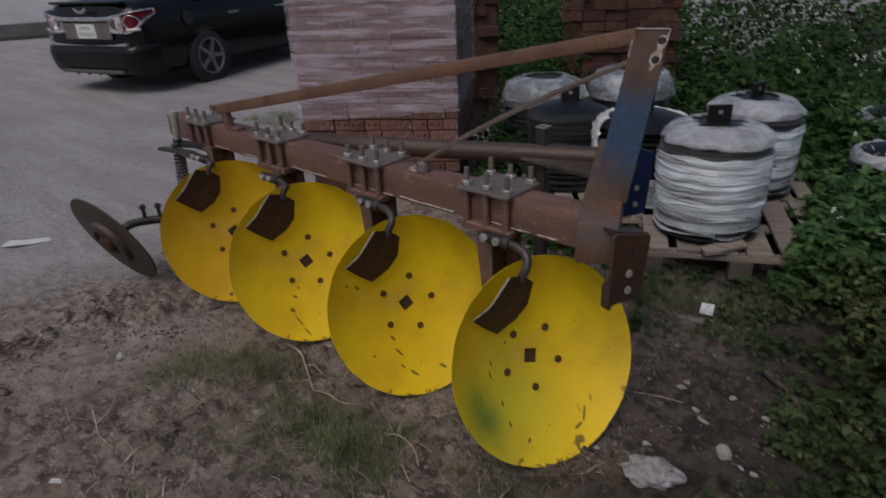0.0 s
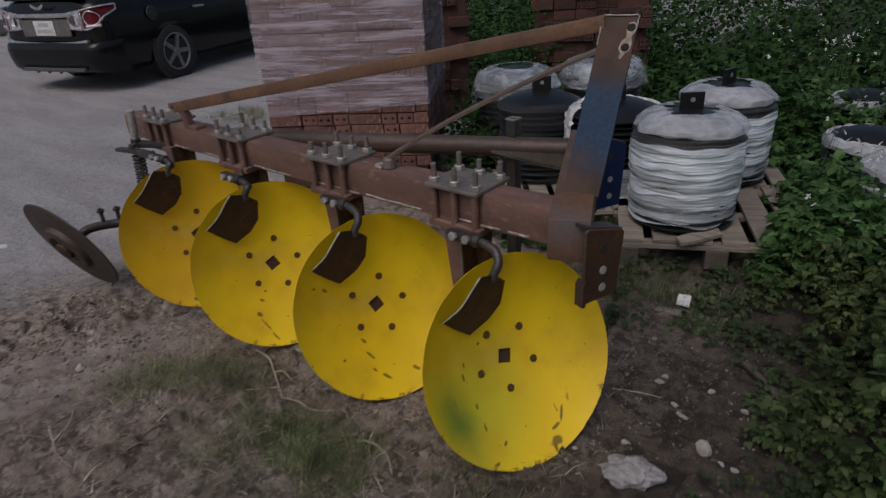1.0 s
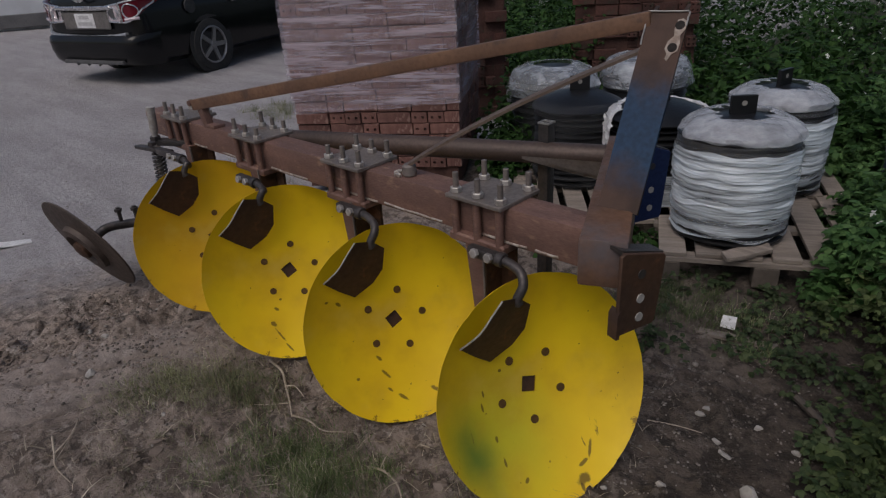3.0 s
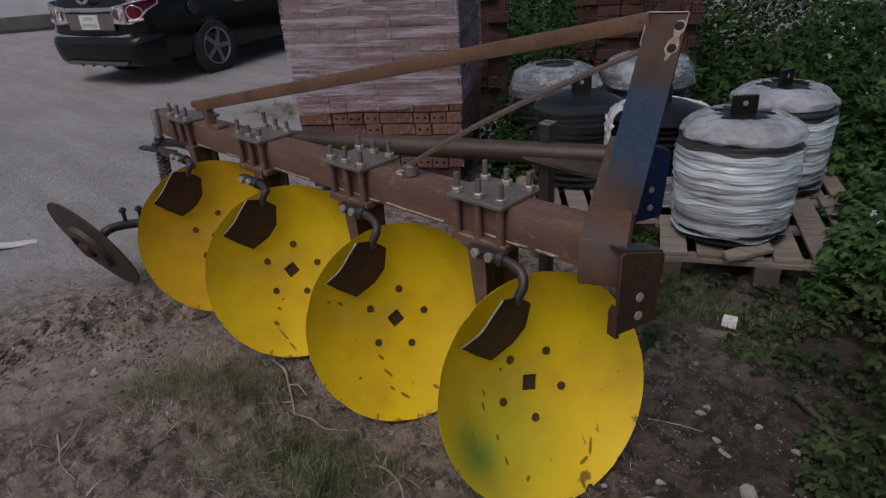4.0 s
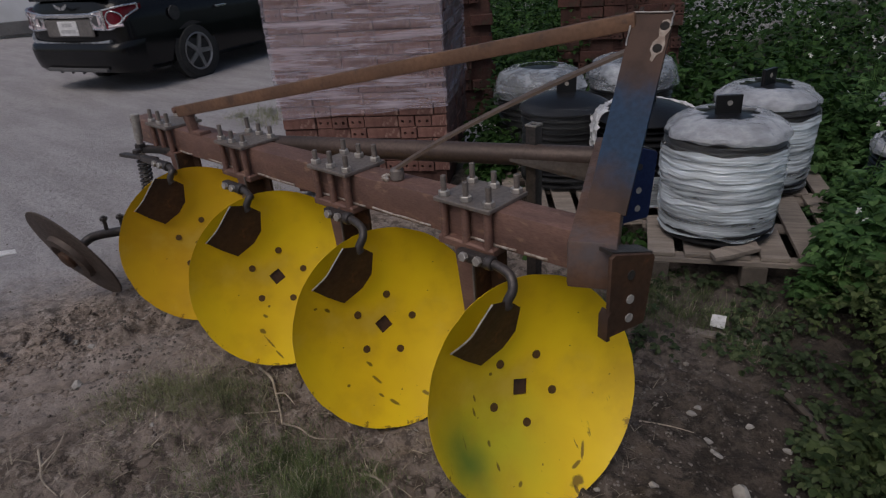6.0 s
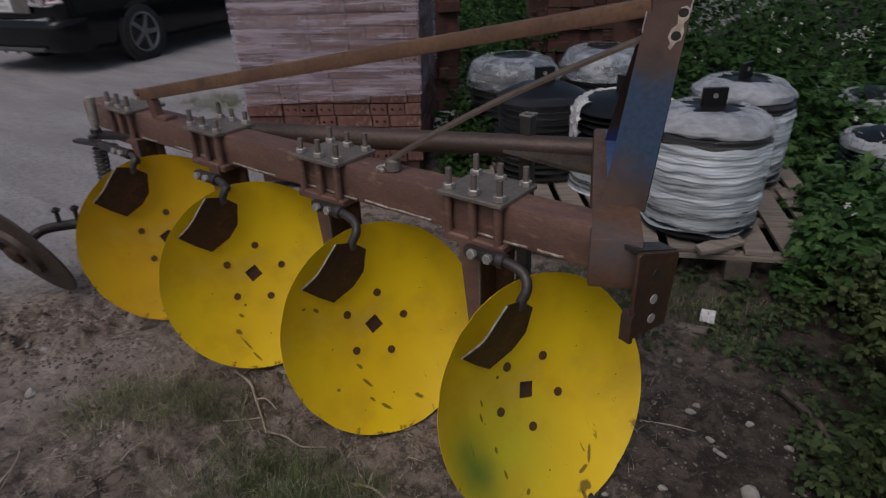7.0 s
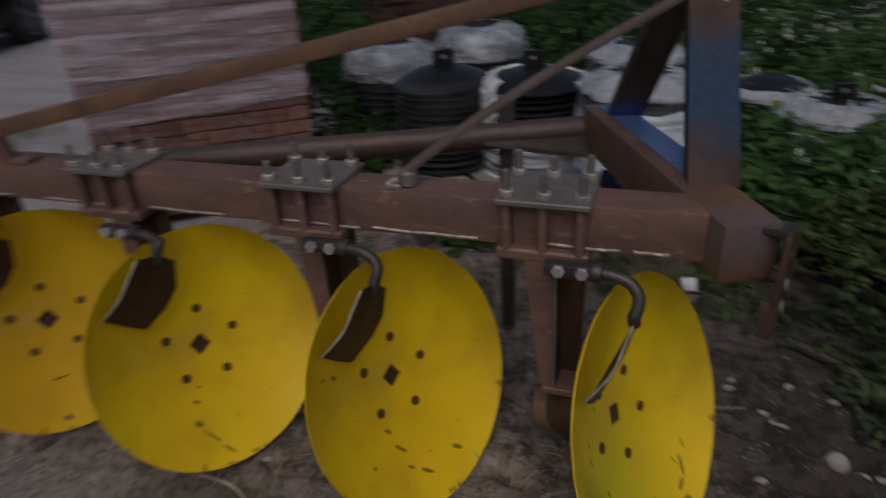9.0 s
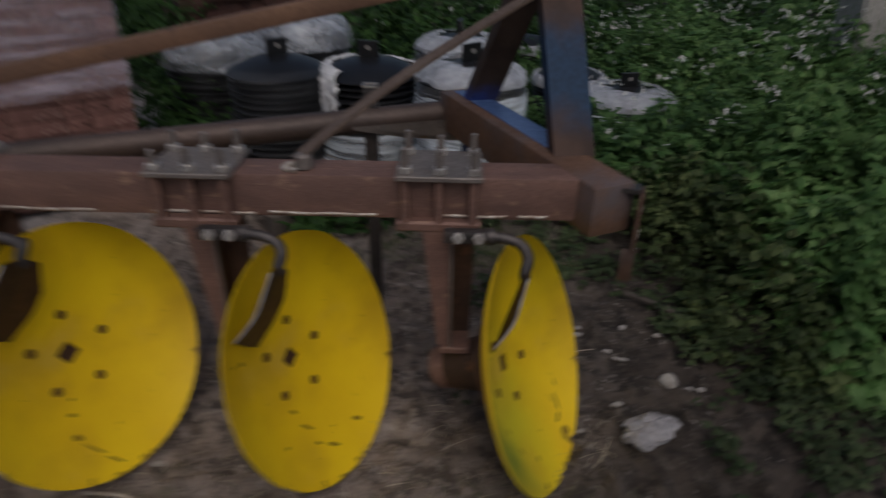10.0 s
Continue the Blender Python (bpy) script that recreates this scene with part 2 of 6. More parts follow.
def foliage_material(name, a, b, gloss=0.55, through=0.25):
    m, nt, sh, at = start_material(name)
    geo = nt.nodes.new("ShaderNodeNewGeometry")
    col = blend(nt, geo.outputs["Random Per Island"], a, b)
    col = blend(nt, times(nt, ramp(nt, noise_of(nt, at, 2.6, 4), 0.35, 0.65), 0.7), col, tuple(0.60 * x for x in a))
    col = blend(nt, times(nt, ramp(nt, noise_of(nt, at, 8.5, 4), 0.46, 0.62), 0.6), col, tuple(0.42 * x for x in a))
    nt.links.new(col, sh.inputs["Base Color"])
    sh.inputs["Roughness"].default_value = gloss
    sh.inputs["Specular IOR Level"].default_value = 0.22
    glow = nt.nodes.new("ShaderNodeBsdfTranslucent")
    nt.links.new(col, glow.inputs["Color"])
    mix = nt.nodes.new("ShaderNodeMixShader")
    mix.inputs[0].default_value = through
    nt.links.new(sh.outputs[0], mix.inputs[1])
    nt.links.new(glow.outputs[0], mix.inputs[2])
    nt.links.new(mix.outputs[0], nt.nodes["Material Output"].inputs["Surface"])
    return m


gravel_mat = foliage_material("gravel", (0.10, 0.086, 0.076), (0.34, 0.31, 0.285), 0.9, 0.0)
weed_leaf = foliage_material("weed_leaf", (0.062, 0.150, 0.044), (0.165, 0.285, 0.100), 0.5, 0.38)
# edge and open tones put the light on the weeds into leaf colour
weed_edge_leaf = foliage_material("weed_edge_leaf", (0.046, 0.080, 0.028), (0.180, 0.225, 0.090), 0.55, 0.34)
weed_lit_leaf = foliage_material("weed_lit_leaf", (0.110, 0.240, 0.070), (0.280, 0.430, 0.170), 0.5, 0.42)
seedling_leaf = foliage_material("seedling_leaf", (0.048, 0.080, 0.036), (0.105, 0.135, 0.062), 0.6)
# darker leaf colour stands for the shade over the far weeds
weed_shade_leaf = foliage_material("shaded_weed_leaf", (0.030, 0.078, 0.018), (0.060, 0.130, 0.030), 0.6)
grass_leaf = foliage_material("grass_blade", (0.20, 0.225, 0.115), (0.33, 0.335, 0.19))
grass_green = foliage_material("green_grass_blade", (0.125, 0.170, 0.070), (0.260, 0.310, 0.145), 0.6, 0.3)
dry_grass = foliage_material("dry_blade", (0.36, 0.31, 0.235), (0.68, 0.61, 0.50))
petal = foliage_material("petal", (0.80, 0.80, 0.78), (0.70, 0.70, 0.66))


def ground_material():
    m, nt, sh, at = start_material("yard_ground")
    sep = nt.nodes.new("ShaderNodeSeparateXYZ")
    nt.links.new(at, sep.inputs[0])
    big, mid, small = noise_of(nt, at, 0.9, 5), noise_of(nt, at, 5, 6), noise_of(nt, at, 45, 7, None, 0.7)
    soil = blend(nt, ramp(nt, mid, 0.3, 0.7), (0.400, 0.335, 0.297), (0.245, 0.196, 0.169))
    soil = blend(nt, times(nt, ramp(nt, small, 0.38, 0.72), 0.6), soil, (0.125, 0.098, 0.080))
    soil = blend(nt, times(nt, ramp(nt, noise_of(nt, at, 13, 6, None, 0.7), 0.47, 0.58), 0.85), soil, (0.088, 0.069, 0.058))
    soil = blend(nt, times(nt, ramp(nt, noise_of(nt, at, 19, 6, (1, 1, 1.7), 0.7), 0.55, 0.66), 0.75), soil, (0.48, 0.425, 0.39))
    soil = blend(nt, times(nt, ramp(nt, noise_of(nt, at, 90, 3), 0.62, 0.72), 0.55), soil, (0.33, 0.30, 0.27))
    # packed track between the ruts, smooth and pale
    u = times(nt, times(nt, sep.outputs["X"], 0.93), times(nt, sep.outputs["Y"], 0.37), "SUBTRACT")
    u = times(nt, u, times(nt, noise_of(nt, at, 4, 5), 0.30), "ADD")
    packed = times(nt, times(nt, ramp(nt, u, -2.60, -2.50), ramp(nt, u, -2.08, -2.18)), ramp(nt, sep.outputs["Y"], 0.45, 0.65))
    packed = times(nt, packed, ramp(nt, sep.outputs["Y"], 1.45, 1.2))
    soil = blend(nt, times(nt, packed, 0.62), soil, blend(nt, mid, (0.40, 0.345, 0.32), (0.30, 0.255, 0.235)))
    yard = blend(nt, ramp(nt, noise_of(nt, at, 1.6, 6, (0.5, 2.2, 1)), 0.3, 0.7), (0.41, 0.395, 0.412), (0.31, 0.296, 0.306))
    yard = blend(nt, times(nt, ramp(nt, small, 0.42, 0.66), 0.55), yard, (0.20, 0.185, 0.185))
    # the dusty yard lies beyond a wandering line that runs across the plough's far end
    edge = times(nt, times(nt, sep.outputs["X"], -0.80), times(nt, sep.outputs["Y"], 0.32), "ADD")
    edge = times(nt, edge, times(nt, mid, 0.9), "ADD")
    soil = blend(nt, ramp(nt, times(nt, sep.outputs["X"], times(nt, big, 1.4), "ADD"), -2.0, -1.2), soil, (0.80, 0.79, 0.77), "MULTIPLY")
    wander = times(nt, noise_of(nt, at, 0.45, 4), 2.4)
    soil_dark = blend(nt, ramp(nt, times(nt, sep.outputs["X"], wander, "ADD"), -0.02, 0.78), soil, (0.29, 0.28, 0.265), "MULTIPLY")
    yard = blend(nt, times(nt, ramp(nt, noise_of(nt, at, 7, 7, (0.7, 1.6, 1), 0.7), 0.50, 0.66), 0.38), yard, (0.225, 0.21, 0.21))
    yard = blend(nt, times(nt, ramp(nt, noise_of(nt, at, 24, 6, None, 0.75), 0.56, 0.68), 0.45), yard, (0.50, 0.485, 0.49))
    is_yard = times(nt, ramp(nt, edge, 3.05, 3.75), ramp(nt, sep.outputs["X"], -2.5, -3.1))
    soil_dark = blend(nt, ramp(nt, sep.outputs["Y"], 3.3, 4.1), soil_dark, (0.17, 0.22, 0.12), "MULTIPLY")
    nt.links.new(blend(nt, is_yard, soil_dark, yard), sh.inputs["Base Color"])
    sh.inputs["Roughness"].default_value = 0.92
    bump(nt, sh, times(nt, small, mid, "ADD"), 0.9, 0.02)
    return m


ground_mat = ground_material()


# ---- mesh helpers ----
def finish(bm, smooth):
    bmesh.ops.recalc_face_normals(bm, faces=bm.faces)
    if smooth:
        for f in bm.faces:
            f.smooth = True
        for e in bm.edges:
            if len(e.link_faces) == 2 and e.calc_face_angle(0) > smooth:
                e.smooth = False


def part(name, bm, material, parent=None, label="", smooth=0.6, off=None):
    """Links a bmesh as one mesh object under a thing or a part."""
    finish(bm, smooth)
    if off:
        bmesh.ops.translate(bm, verts=bm.verts, vec=-Vector(off))
    me = bpy.data.meshes.new(name)
    bm.to_mesh(me)
    bm.free()
    me.materials.append(material)
    ob = new(name, me)
    ob.parent = parent
    return tagged(ob, label)


def share(name, me, parent, m, label=""):
    ob = new(name, me)
    ob.parent = parent
    ob.matrix_basis = m
    return tagged(ob, label)


def thing(name, at, label, category, group="", kind="", turn=0.0):
    ob = new(name)
    ob.empty_display_size = 0.1
    ob.matrix_basis = pose(*at, 0, 0, turn)
    return tagged(ob, label, category, group, kind)


def box(bm, centre, size, m=None, bevel=0.0, segments=1):
    made = bmesh.ops.create_cube(bm, size=1.0)["verts"]
    mat = Matrix.Translation(centre) @ (m or Matrix()) @ Matrix.Diagonal((*size, 1))
    bmesh.ops.transform(bm, matrix=mat, verts=made)
    if bevel:
        edges = list({e for v in made for e in v.link_edges})
        bmesh.ops.bevel(bm, geom=edges, offset=bevel, segments=segments, affect="EDGES", profile=0.6)
    return bm


def frame_of(a, b, up=(0, 0, 1)):
    """Axes with z from a to b and x as near to up as it can be."""
    z = (Vector(b) - Vector(a)).normalized()
    x = Vector(up) - z * Vector(up).dot(z)
    if x.length < 1e-4:
        x = Vector((1, 0, 0)) - z * z.x
    x.normalize()
    y = z.cross(x)
    return Matrix((x, y, z)).transposed().to_4x4()


def bar(bm, a, b, wide, deep, up=(0, 0, 1), bevel=0.0):
    """A square bar from a to b; deep along up, wide across."""
    a, b = Vector(a), Vector(b)
    return box(bm, (a + b) / 2, (deep, wide, (b - a).length), frame_of(a, b, up), bevel, 2)


def cyl(bm, a, b, r, r2=None, seg=16, bevel=0.0):
    a, b = Vector(a), Vector(b)
    m = Matrix.Translation((a + b) / 2) @ frame_of(a, b)
    made = bmesh.ops.create_cone(bm, cap_ends=True, segments=seg, radius1=r, radius2=r if r2 is None else r2, depth=(b - a).length, matrix=m)["verts"]
    if bevel:
        edges = [e for e in {e for v in made for e in v.link_edges} if any(len(f.verts) > 4 for f in e.link_faces)]
        bmesh.ops.bevel(bm, geom=edges, offset=bevel, segments=1, affect="EDGES")
    return bm


def hexnut(bm, a, axis, r, h):
    return cyl(bm, a, Vector(a) + Vector(axis).normalized() * h, r, seg=6, bevel=0.0015)


def sweep(bm, points, r, seg=10, steps=6):
    """A round rod along a smooth line through the points."""
    pts = [Vector(p) for p in points]
    line = []
    for i in range(len(pts) - 1):
        p0, p1, p2, p3 = pts[max(i - 1, 0)], pts[i], pts[i + 1], pts[min(i + 2, len(pts) - 1)]
        for s in range(steps):
            t = s / steps
            line.append(0.5 * ((2 * p1) + (p2 - p0) * t + (2 * p0 - 5 * p1 + 4 * p2 - p3) * t * t + (3 * p1 - p0 - 3 * p2 + p3) * t ** 3))
    line.append(pts[-1])
    rings, side = [], None
    for i, p in enumerate(line):
        d = (line[min(i + 1, len(line) - 1)] - line[max(i - 1, 0)]).normalized()
        if side is None:
            side = d.orthogonal().normalized()
        side = (side - d * side.dot(d)).normalized()
        other = d.cross(side)
        rr = r[0] + (r[1] - r[0]) * i / (len(line) - 1) if isinstance(r, tuple) else r
        rings.append([bm.verts.new(p + rr * (math.cos(a) * side + math.sin(a) * other)) for a in (2 * math.pi * k / seg for k in range(seg))])
    for r0, r1 in zip(rings, rings[1:]):
        for k in range(seg):
            bm.faces.new((r0[k], r0[(k + 1) % seg], r1[(k + 1) % seg], r1[k]))
    bm.faces.new(rings[0][::-1]), bm.faces.new(rings[-1])
    return bm


def slab(bm, outline, thick, m):
    """A plate of the given outline (x, y or x, y, z in the frame m), thick along the frame's z, downwards."""
    up = [bm.verts.new(m @ Vector((p[0], p[1], p[2] if len(p) > 2 else 0.0))) for p in outline]
    low = [bm.verts.new(m @ Vector((p[0], p[1], (p[2] if len(p) > 2 else 0.0) - thick))) for p in outline]
    bm.faces.new(up), bm.faces.new(low[::-1])
    n = len(up)
    for k in range(n):
        bm.faces.new((up[k], low[k], low[(k + 1) % n], up[(k + 1) % n]))
    return bm


def lathe(bm, profile, m=None, seg=48, close=True, wobble=None):
    m = m or Matrix()
    rings = []
    for i, (r, z) in enumerate(profile):
        rings.append([bm.verts.new(m @ Vector(((r + (wobble(a, z) if wobble else 0)) * math.cos(a), (r + (wobble(a, z) if wobble else 0)) * math.sin(a), z))) for a in (2 * math.pi * k / seg for k in range(seg))])
    for r0, r1 in zip(rings, rings[1:]):
        for k in range(seg):
            bm.faces.new((r0[k], r0[(k + 1) % seg], r1[(k + 1) % seg], r1[k]))
    if close:
        bm.faces.new(rings[0][::-1]), bm.faces.new(rings[-1])
    return bm


def smoothstep(lo, hi, v):
    t = min(max((v - lo) / (hi - lo), 0.0), 1.0)
    return t * t * (3 - 2 * t)


def ground_z(x, y):
    """Height of the bare ground: nearly level, dipping and swelling a little."""
    return 0.02 * noise.noise(Vector((x * 0.35, y * 0.35, 3))) * smoothstep(2.0, 5.0, abs(x + 1.3) + abs(y - 1.7))


# ---- the ground: one sheet out to the horizon ----
RUTS = (((-2.47, 0.70), (-2.20, 1.27), 0.024, 0.095), ((-2.21, 0.63), (-2.11, 0.97), 0.020, 0.075), ((-2.66, 0.98), (-2.40, 1.36), 0.020, 0.045))


def rut_depth(x, y, p):
    """Tyre cuts past the far end of the plough: broken grooves, steep on their far side."""
    deep = 0.0
    for (x0, y0), (x1, y1), half, depth in RUTS:
        dx, dy = x1 - x0, y1 - y0
        run = math.hypot(dx, dy)
        along = ((x - x0) * dx + (y - y0) * dy) / run
        off = ((x - x0) * dy - (y - y0) * dx) / run + 0.016 * noise.noise(p * 6) + 0.006 * noise.noise(p * 21)
        ends = smoothstep(-0.02, 0.06, along) * smoothstep(run + 0.02, run - 0.06, along)
        deep = max(deep, ends * depth * max(0.0, 1 - abs(off) / half) ** 0.7 * (0.75 + 0.6 * noise.noise(p * 9)))
    return deep


def relief(x, y):
    """Height of the soil with its clods, ruts and ridges."""
    near = math.exp(-max(0.0, abs(x + 1.3) - 2.4) - max(0.0, abs(y - 1.7) - 1.8))
    soil = 1.0 - smoothstep(2.40, 2.95, -0.80 * x + 0.32 * y)
    p = Vector((x, y, 0))
    z = ground_z(x, y) - 0.012
    if near > 0.02:
        clod = noise.noise(p * 9) * 0.018 + noise.noise(p * 17 + Vector((5, 3, 1))) * 0.017 + abs(noise.noise(p * 33)) * 0.015
        # wheel ruts run past the far end of the plough
        u = 0.93 * x - 0.37 * y + 0.030 * noise.noise(p * 3.1) + 0.012 * noise.noise(p * 11)
        ends = smoothstep(0.35, 0.7, y) * smoothstep(1.45, 1.15, y)
        rut = rut_depth(x, y, p)
        ridge = ends * sum(d * max(0.0, 1 - abs(u - c) / w) * (0.6 + noise.noise(p * 8)) for c, w, d in ((-2.83, 0.080, 0.075), (-2.66, 0.035, 0.030)))
        calm = 1 - 0.75 * ends * smoothstep(-2.76, -2.70, u) * smoothstep(-2.12, -2.2, u)
        clod *= calm
        lumps = calm * soil * 0.13 * max(0.0, noise.noise(p * 15 + Vector((2, 8, 4))) - 0.12 + 0.10 * noise.noise(p * 2.1)) * (0.35 + 0.65 * smoothstep(-1.9, -2.3, x))
        z += near * ((0.25 + 0.75 * soil) * clod + 0.016 * noise.noise(p * 2.3) + 0.010 * noise.noise(p * 5.1) - rut + ridge + lumps)
    return z


def spread(lo, hi, step, far):
    inner = list(np.arange(lo, hi + step / 2, step))
    out, d, lows, highs = 0.0, step, [], []
    while out < far:
        d = min(d * 1.16, 40)
        out += d
        lows.append(lo - out), highs.append(inner[-1] + out)
    return lows[::-1] + inner + highs


def build_ground():
    xs, ys = spread(-3.2, 0.3, 0.0115, 400), spread(0.45, 2.5, 0.0115, 400)
    verts = [(x, y, relief(x, y)) for y in ys for x in xs]
    w = len(xs)
    faces = [(j * w + i, j * w + i + 1, (j + 1) * w + i + 1, (j + 1) * w + i) for j in range(len(ys) - 1) for i in range(w - 1)]
    me = bpy.data.meshes.new("ground")
    me.from_pydata(verts, [], faces)
    me.polygons.foreach_set("use_smooth", [True] * len(faces))
    me.materials.append(ground_mat)
    tagged(new("ground", me), "bare brown soil passing into a grey dusty yard", "ground", kind="structure")


build_ground()


# ---- far wall at the back of the yard ----
def build_wall():
    bm = bmesh.new()
    m = pose(0, 0, 0, 0, 0, 62)
    box(bm, (-17.9, 4.9, 1.5), (26, 0.25, 3.0), m)
    ob = part("wall_west", bm, render_wall)
    tagged(ob, "pale grey-blue painted wall behind the yard", "wall", kind="structure")
    bm = bmesh.new()
    box(bm, Vector((-17.9, 4.9, 0.2)) + m @ Vector((0, -0.2, 0)), (26, 0.16, 0.28), m, 0.01)
    ob = part("trim", bm, surface("dark_footing", (0.13, 0.13, 0.135), (0.09, 0.09, 0.095), 3, 40, 0.85))
    tagged(ob, "dark grey concrete footing along the wall", "footing", kind="structure")


build_wall()


# ---- the disc plough ----
BEAM_Y, BEAM_LOW, BEAM_TOP = 1.700, 0.669, 0.775
PB = (-1.65, 1.62, 0.0)
plough = thing("disc_plough", PB, "rusty brown four-disc plough with yellow discs, standing on bare soil", "disc plough")


def pp(name, bm, material, label="", parent=None, smooth=0.6):
    return part(name, bm, material, parent or plough, label, smooth, PB)


def sag(x):
    """How far the beam has dropped at x: its far end stands a little lower than the hitch."""
    return 0.011 * (-0.62 - x)


def bm_bar(a, b, wide, deep, up=(0, 0, 1), bevel=0.0):
    return bar(bmesh.new(), a, b, wide, deep, up, bevel)


# main beam: square tube, with weld beads along its lower front seam
beam = pp("beam", bm_bar((-3.06, BEAM_Y, (BEAM_LOW + BEAM_TOP) / 2 - sag(-3.06)), (-0.64, BEAM_Y, (BEAM_LOW + BEAM_TOP) / 2), 0.102, 0.106, (0, 0, 1), 0.010), rust, "brown rusted square main beam")
rng = random.Random(4)
x = -2.6
while x < -0.70:
    run = rng.uniform(0.06, 0.26)
    bm = bmesh.new()
    sweep(bm, [(x + run * k / 5, BEAM_Y - 0.052, BEAM_LOW + 0.012 - sag(x) + rng.uniform(-0.002, 0.002)) for k in range(6)], 0.0038, 6, 2)
    pp("weld_bead", bm, weld, "bright weld bead", beam)
    x += run + rng.uniform(0.02, 0.16)

# hitch cross tube at an angle to the beam
CROSS_A, CROSS_B = Vector((-0.583, 1.618, 0.716)), Vector((-0.940, 2.365, 0.716))
CD = (CROSS_B - CROSS_A).normalized()
FWD = Vector((CD.y, -CD.x, 0))
cross = pp("cross_tube", bm_bar(CROSS_A, CROSS_B, 0.112, 0.122, (0, 0, 1), 0.010), surface("cross_rust", (0.20, 0.105, 0.062), (0.12, 0.07, 0.05), 6, 70, 0.55, 0.2, 0.4, spots=(0.120, 0.112, 0.126), spot_cut=(0.44, 0.72), spot_scale=5), "brown square hitch cross tube")
bm = bmesh.new()
mid = (CROSS_A + CROSS_B) / 2 + CD * 0.115 + FWD * 0.018
top = [mid + s * CD * 0.27 + q * FWD * 0.036 + Vector((0, 0, 0.0625)) for s, q in ((-1, -1), (-1, 1), (1, 1), (1, -1))]
slab(bm, [tuple(p) for p in top], 0.003, Matrix())
pp("cover_strip", bm, surface("sky_blue_paint", (0.10, 0.17, 0.36), (0.07, 0.13, 0.30), 5, 60, 0.35, 0.1, 0.2), "worn blue painted top strip", cross)
# weld bead where the beam meets the cross tube
bm = bmesh.new()
sweep(bm, [Vector((-0.652, BEAM_Y - 0.053, BEAM_LOW + 0.102 * k / 6)) + Vector((rng.uniform(-0.002, 0.002), 0, 0)) for k in range(7)], 0.005, 6, 2)
pp("weld_bead", bm, weld, "bright weld bead", cross)

# round brace pipe from the beam's far end to the cross tube
PIPE_A, PIPE_B = Vector((-2.78, 1.690, 0.668)), Vector((-0.945, 2.362, 0.702))
bm = bmesh.new()
cyl(bm, PIPE_A, PIPE_B, 0.039, seg=28)
pipe = pp("brace_pipe", bm, surface("pipe_steel", (0.125, 0.086, 0.072), (0.088, 0.064, 0.055), 5, 80, 0.5, 0.3, 0.3), "dark brown round brace pipe")
bm = bmesh.new()
g0 = Vector((-1.250, 2.200, 0.695))
slab(bm, [tuple(g0), tuple(PIPE_B + Vector((0.02, -0.05, -0.005))), tuple(PIPE_B + Vector((0.03, -0.05, -0.07))), tuple(PIPE_B + (PIPE_A - PIPE_B).normalized() * 0.16 + Vector((0, -0.03, -0.05)))], 0.010, Matrix())
pp("gusset", bm, steel_plate, "flat tapered gusset plate", pipe)

# mast: two channel legs that meet at the top link
APEX = Vector((-0.700, 2.082, 1.208))


def channel(name, foot, head, wide_dir, wide, deep, material, label, curl=0.0, angle=False):
    """A channel leg, its web towards the beam's front, or an angle with one flange; curl bends its foot outwards."""
    foot, head = Vector(foot), Vector(head)
    axis = (head - foot)
    across = Vector(wide_dir).normalized()
    back = axis.normalized().cross(across).normalized()
    if back.y < 0:
        back = -back
    bm = bmesh.new()
    prof = [(-wide / 2, 0), (wide / 2, 0), (wide / 2, deep), (wide / 2 - 0.010, deep), (wide / 2 - 0.010, 0.010), (-wide / 2 + 0.010, 0.010), (-wide / 2 + 0.010, deep), (-wide / 2, deep)]
    if angle:
        prof = prof[:2] + [(wide / 2, 0.010)] + prof[5:]
    rings = []
    for k in range(9):
        t = k / 8
        c = foot + axis * t - across * curl * (1 - t) ** 3 * 0.4 + across * curl * math.sin(t * math.pi) * 0.25
        rings.append([bm.verts.new(c + across * a + back * d) for a, d in prof])
    for r0, r1 in zip(rings, rings[1:]):
        for k in range(len(prof)):
            bm.faces.new((r0[k], r0[(k + 1) % len(prof)], r1[(k + 1) % len(prof)], r1[k]))
    bm.faces.new(rings[0][::-1]), bm.faces.new(rings[-1])
    bmesh.ops.bevel(bm, geom=[e for e in bm.edges if len(e.link_faces) == 2 and e.calc_face_angle(0) > 1.0], offset=0.002, segments=1, affect="EDGES")
    return pp(name, bm, material, label)


mast = channel("mast_leg", (-0.648, 1.790, 0.772), APEX + Vector((0.004, 0, 0)), (0.97, 0.18, 0.02), 0.102, 0.045, mast_paint, "front mast leg, brown with a blue painted middle", angle=True)
channel("mast_leg", (-0.862, 2.245, 0.768), APEX + Vector((-0.02, 0.050, -0.01)), (0.97, 0.20, 0.05), 0.090, 0.045, leg_paint, "rear mast leg, dark with blue at its foot")
# two top-link holes with the paint scraped to bare metal round them
MF = Matrix((Vector((0.97, 0.18, 0.02)).normalized(), Vector((-0.100, 0.555, 0.826)).normalized(), Vector((0.16, -0.80, 0.57)).normalized())).transposed().to_4x4()
MF.translation = Vector((-0.648, 1.790, 0.772)).lerp(APEX + Vector((0.004, 0, 0)), 0.865) + Vector((0.16, -0.80, 0.57)) * 0.002
bm = bmesh.new()
slab(bm, [(x + 0.022, y) for x, y in [(0.006, 0.046), (0.018, 0.050), (0.030, 0.042), (0.029, 0.022), (0.020, 0.006), (0.024, -0.014), (0.022, -0.036), (0.010, -0.044), (0.002, -0.062), (-0.004, -0.056), (-0.002, -0.044), (-0.010, -0.030), (-0.006, -0.010), (0.006, 0.004), (0.002, 0.024)]], 0.003, MF)
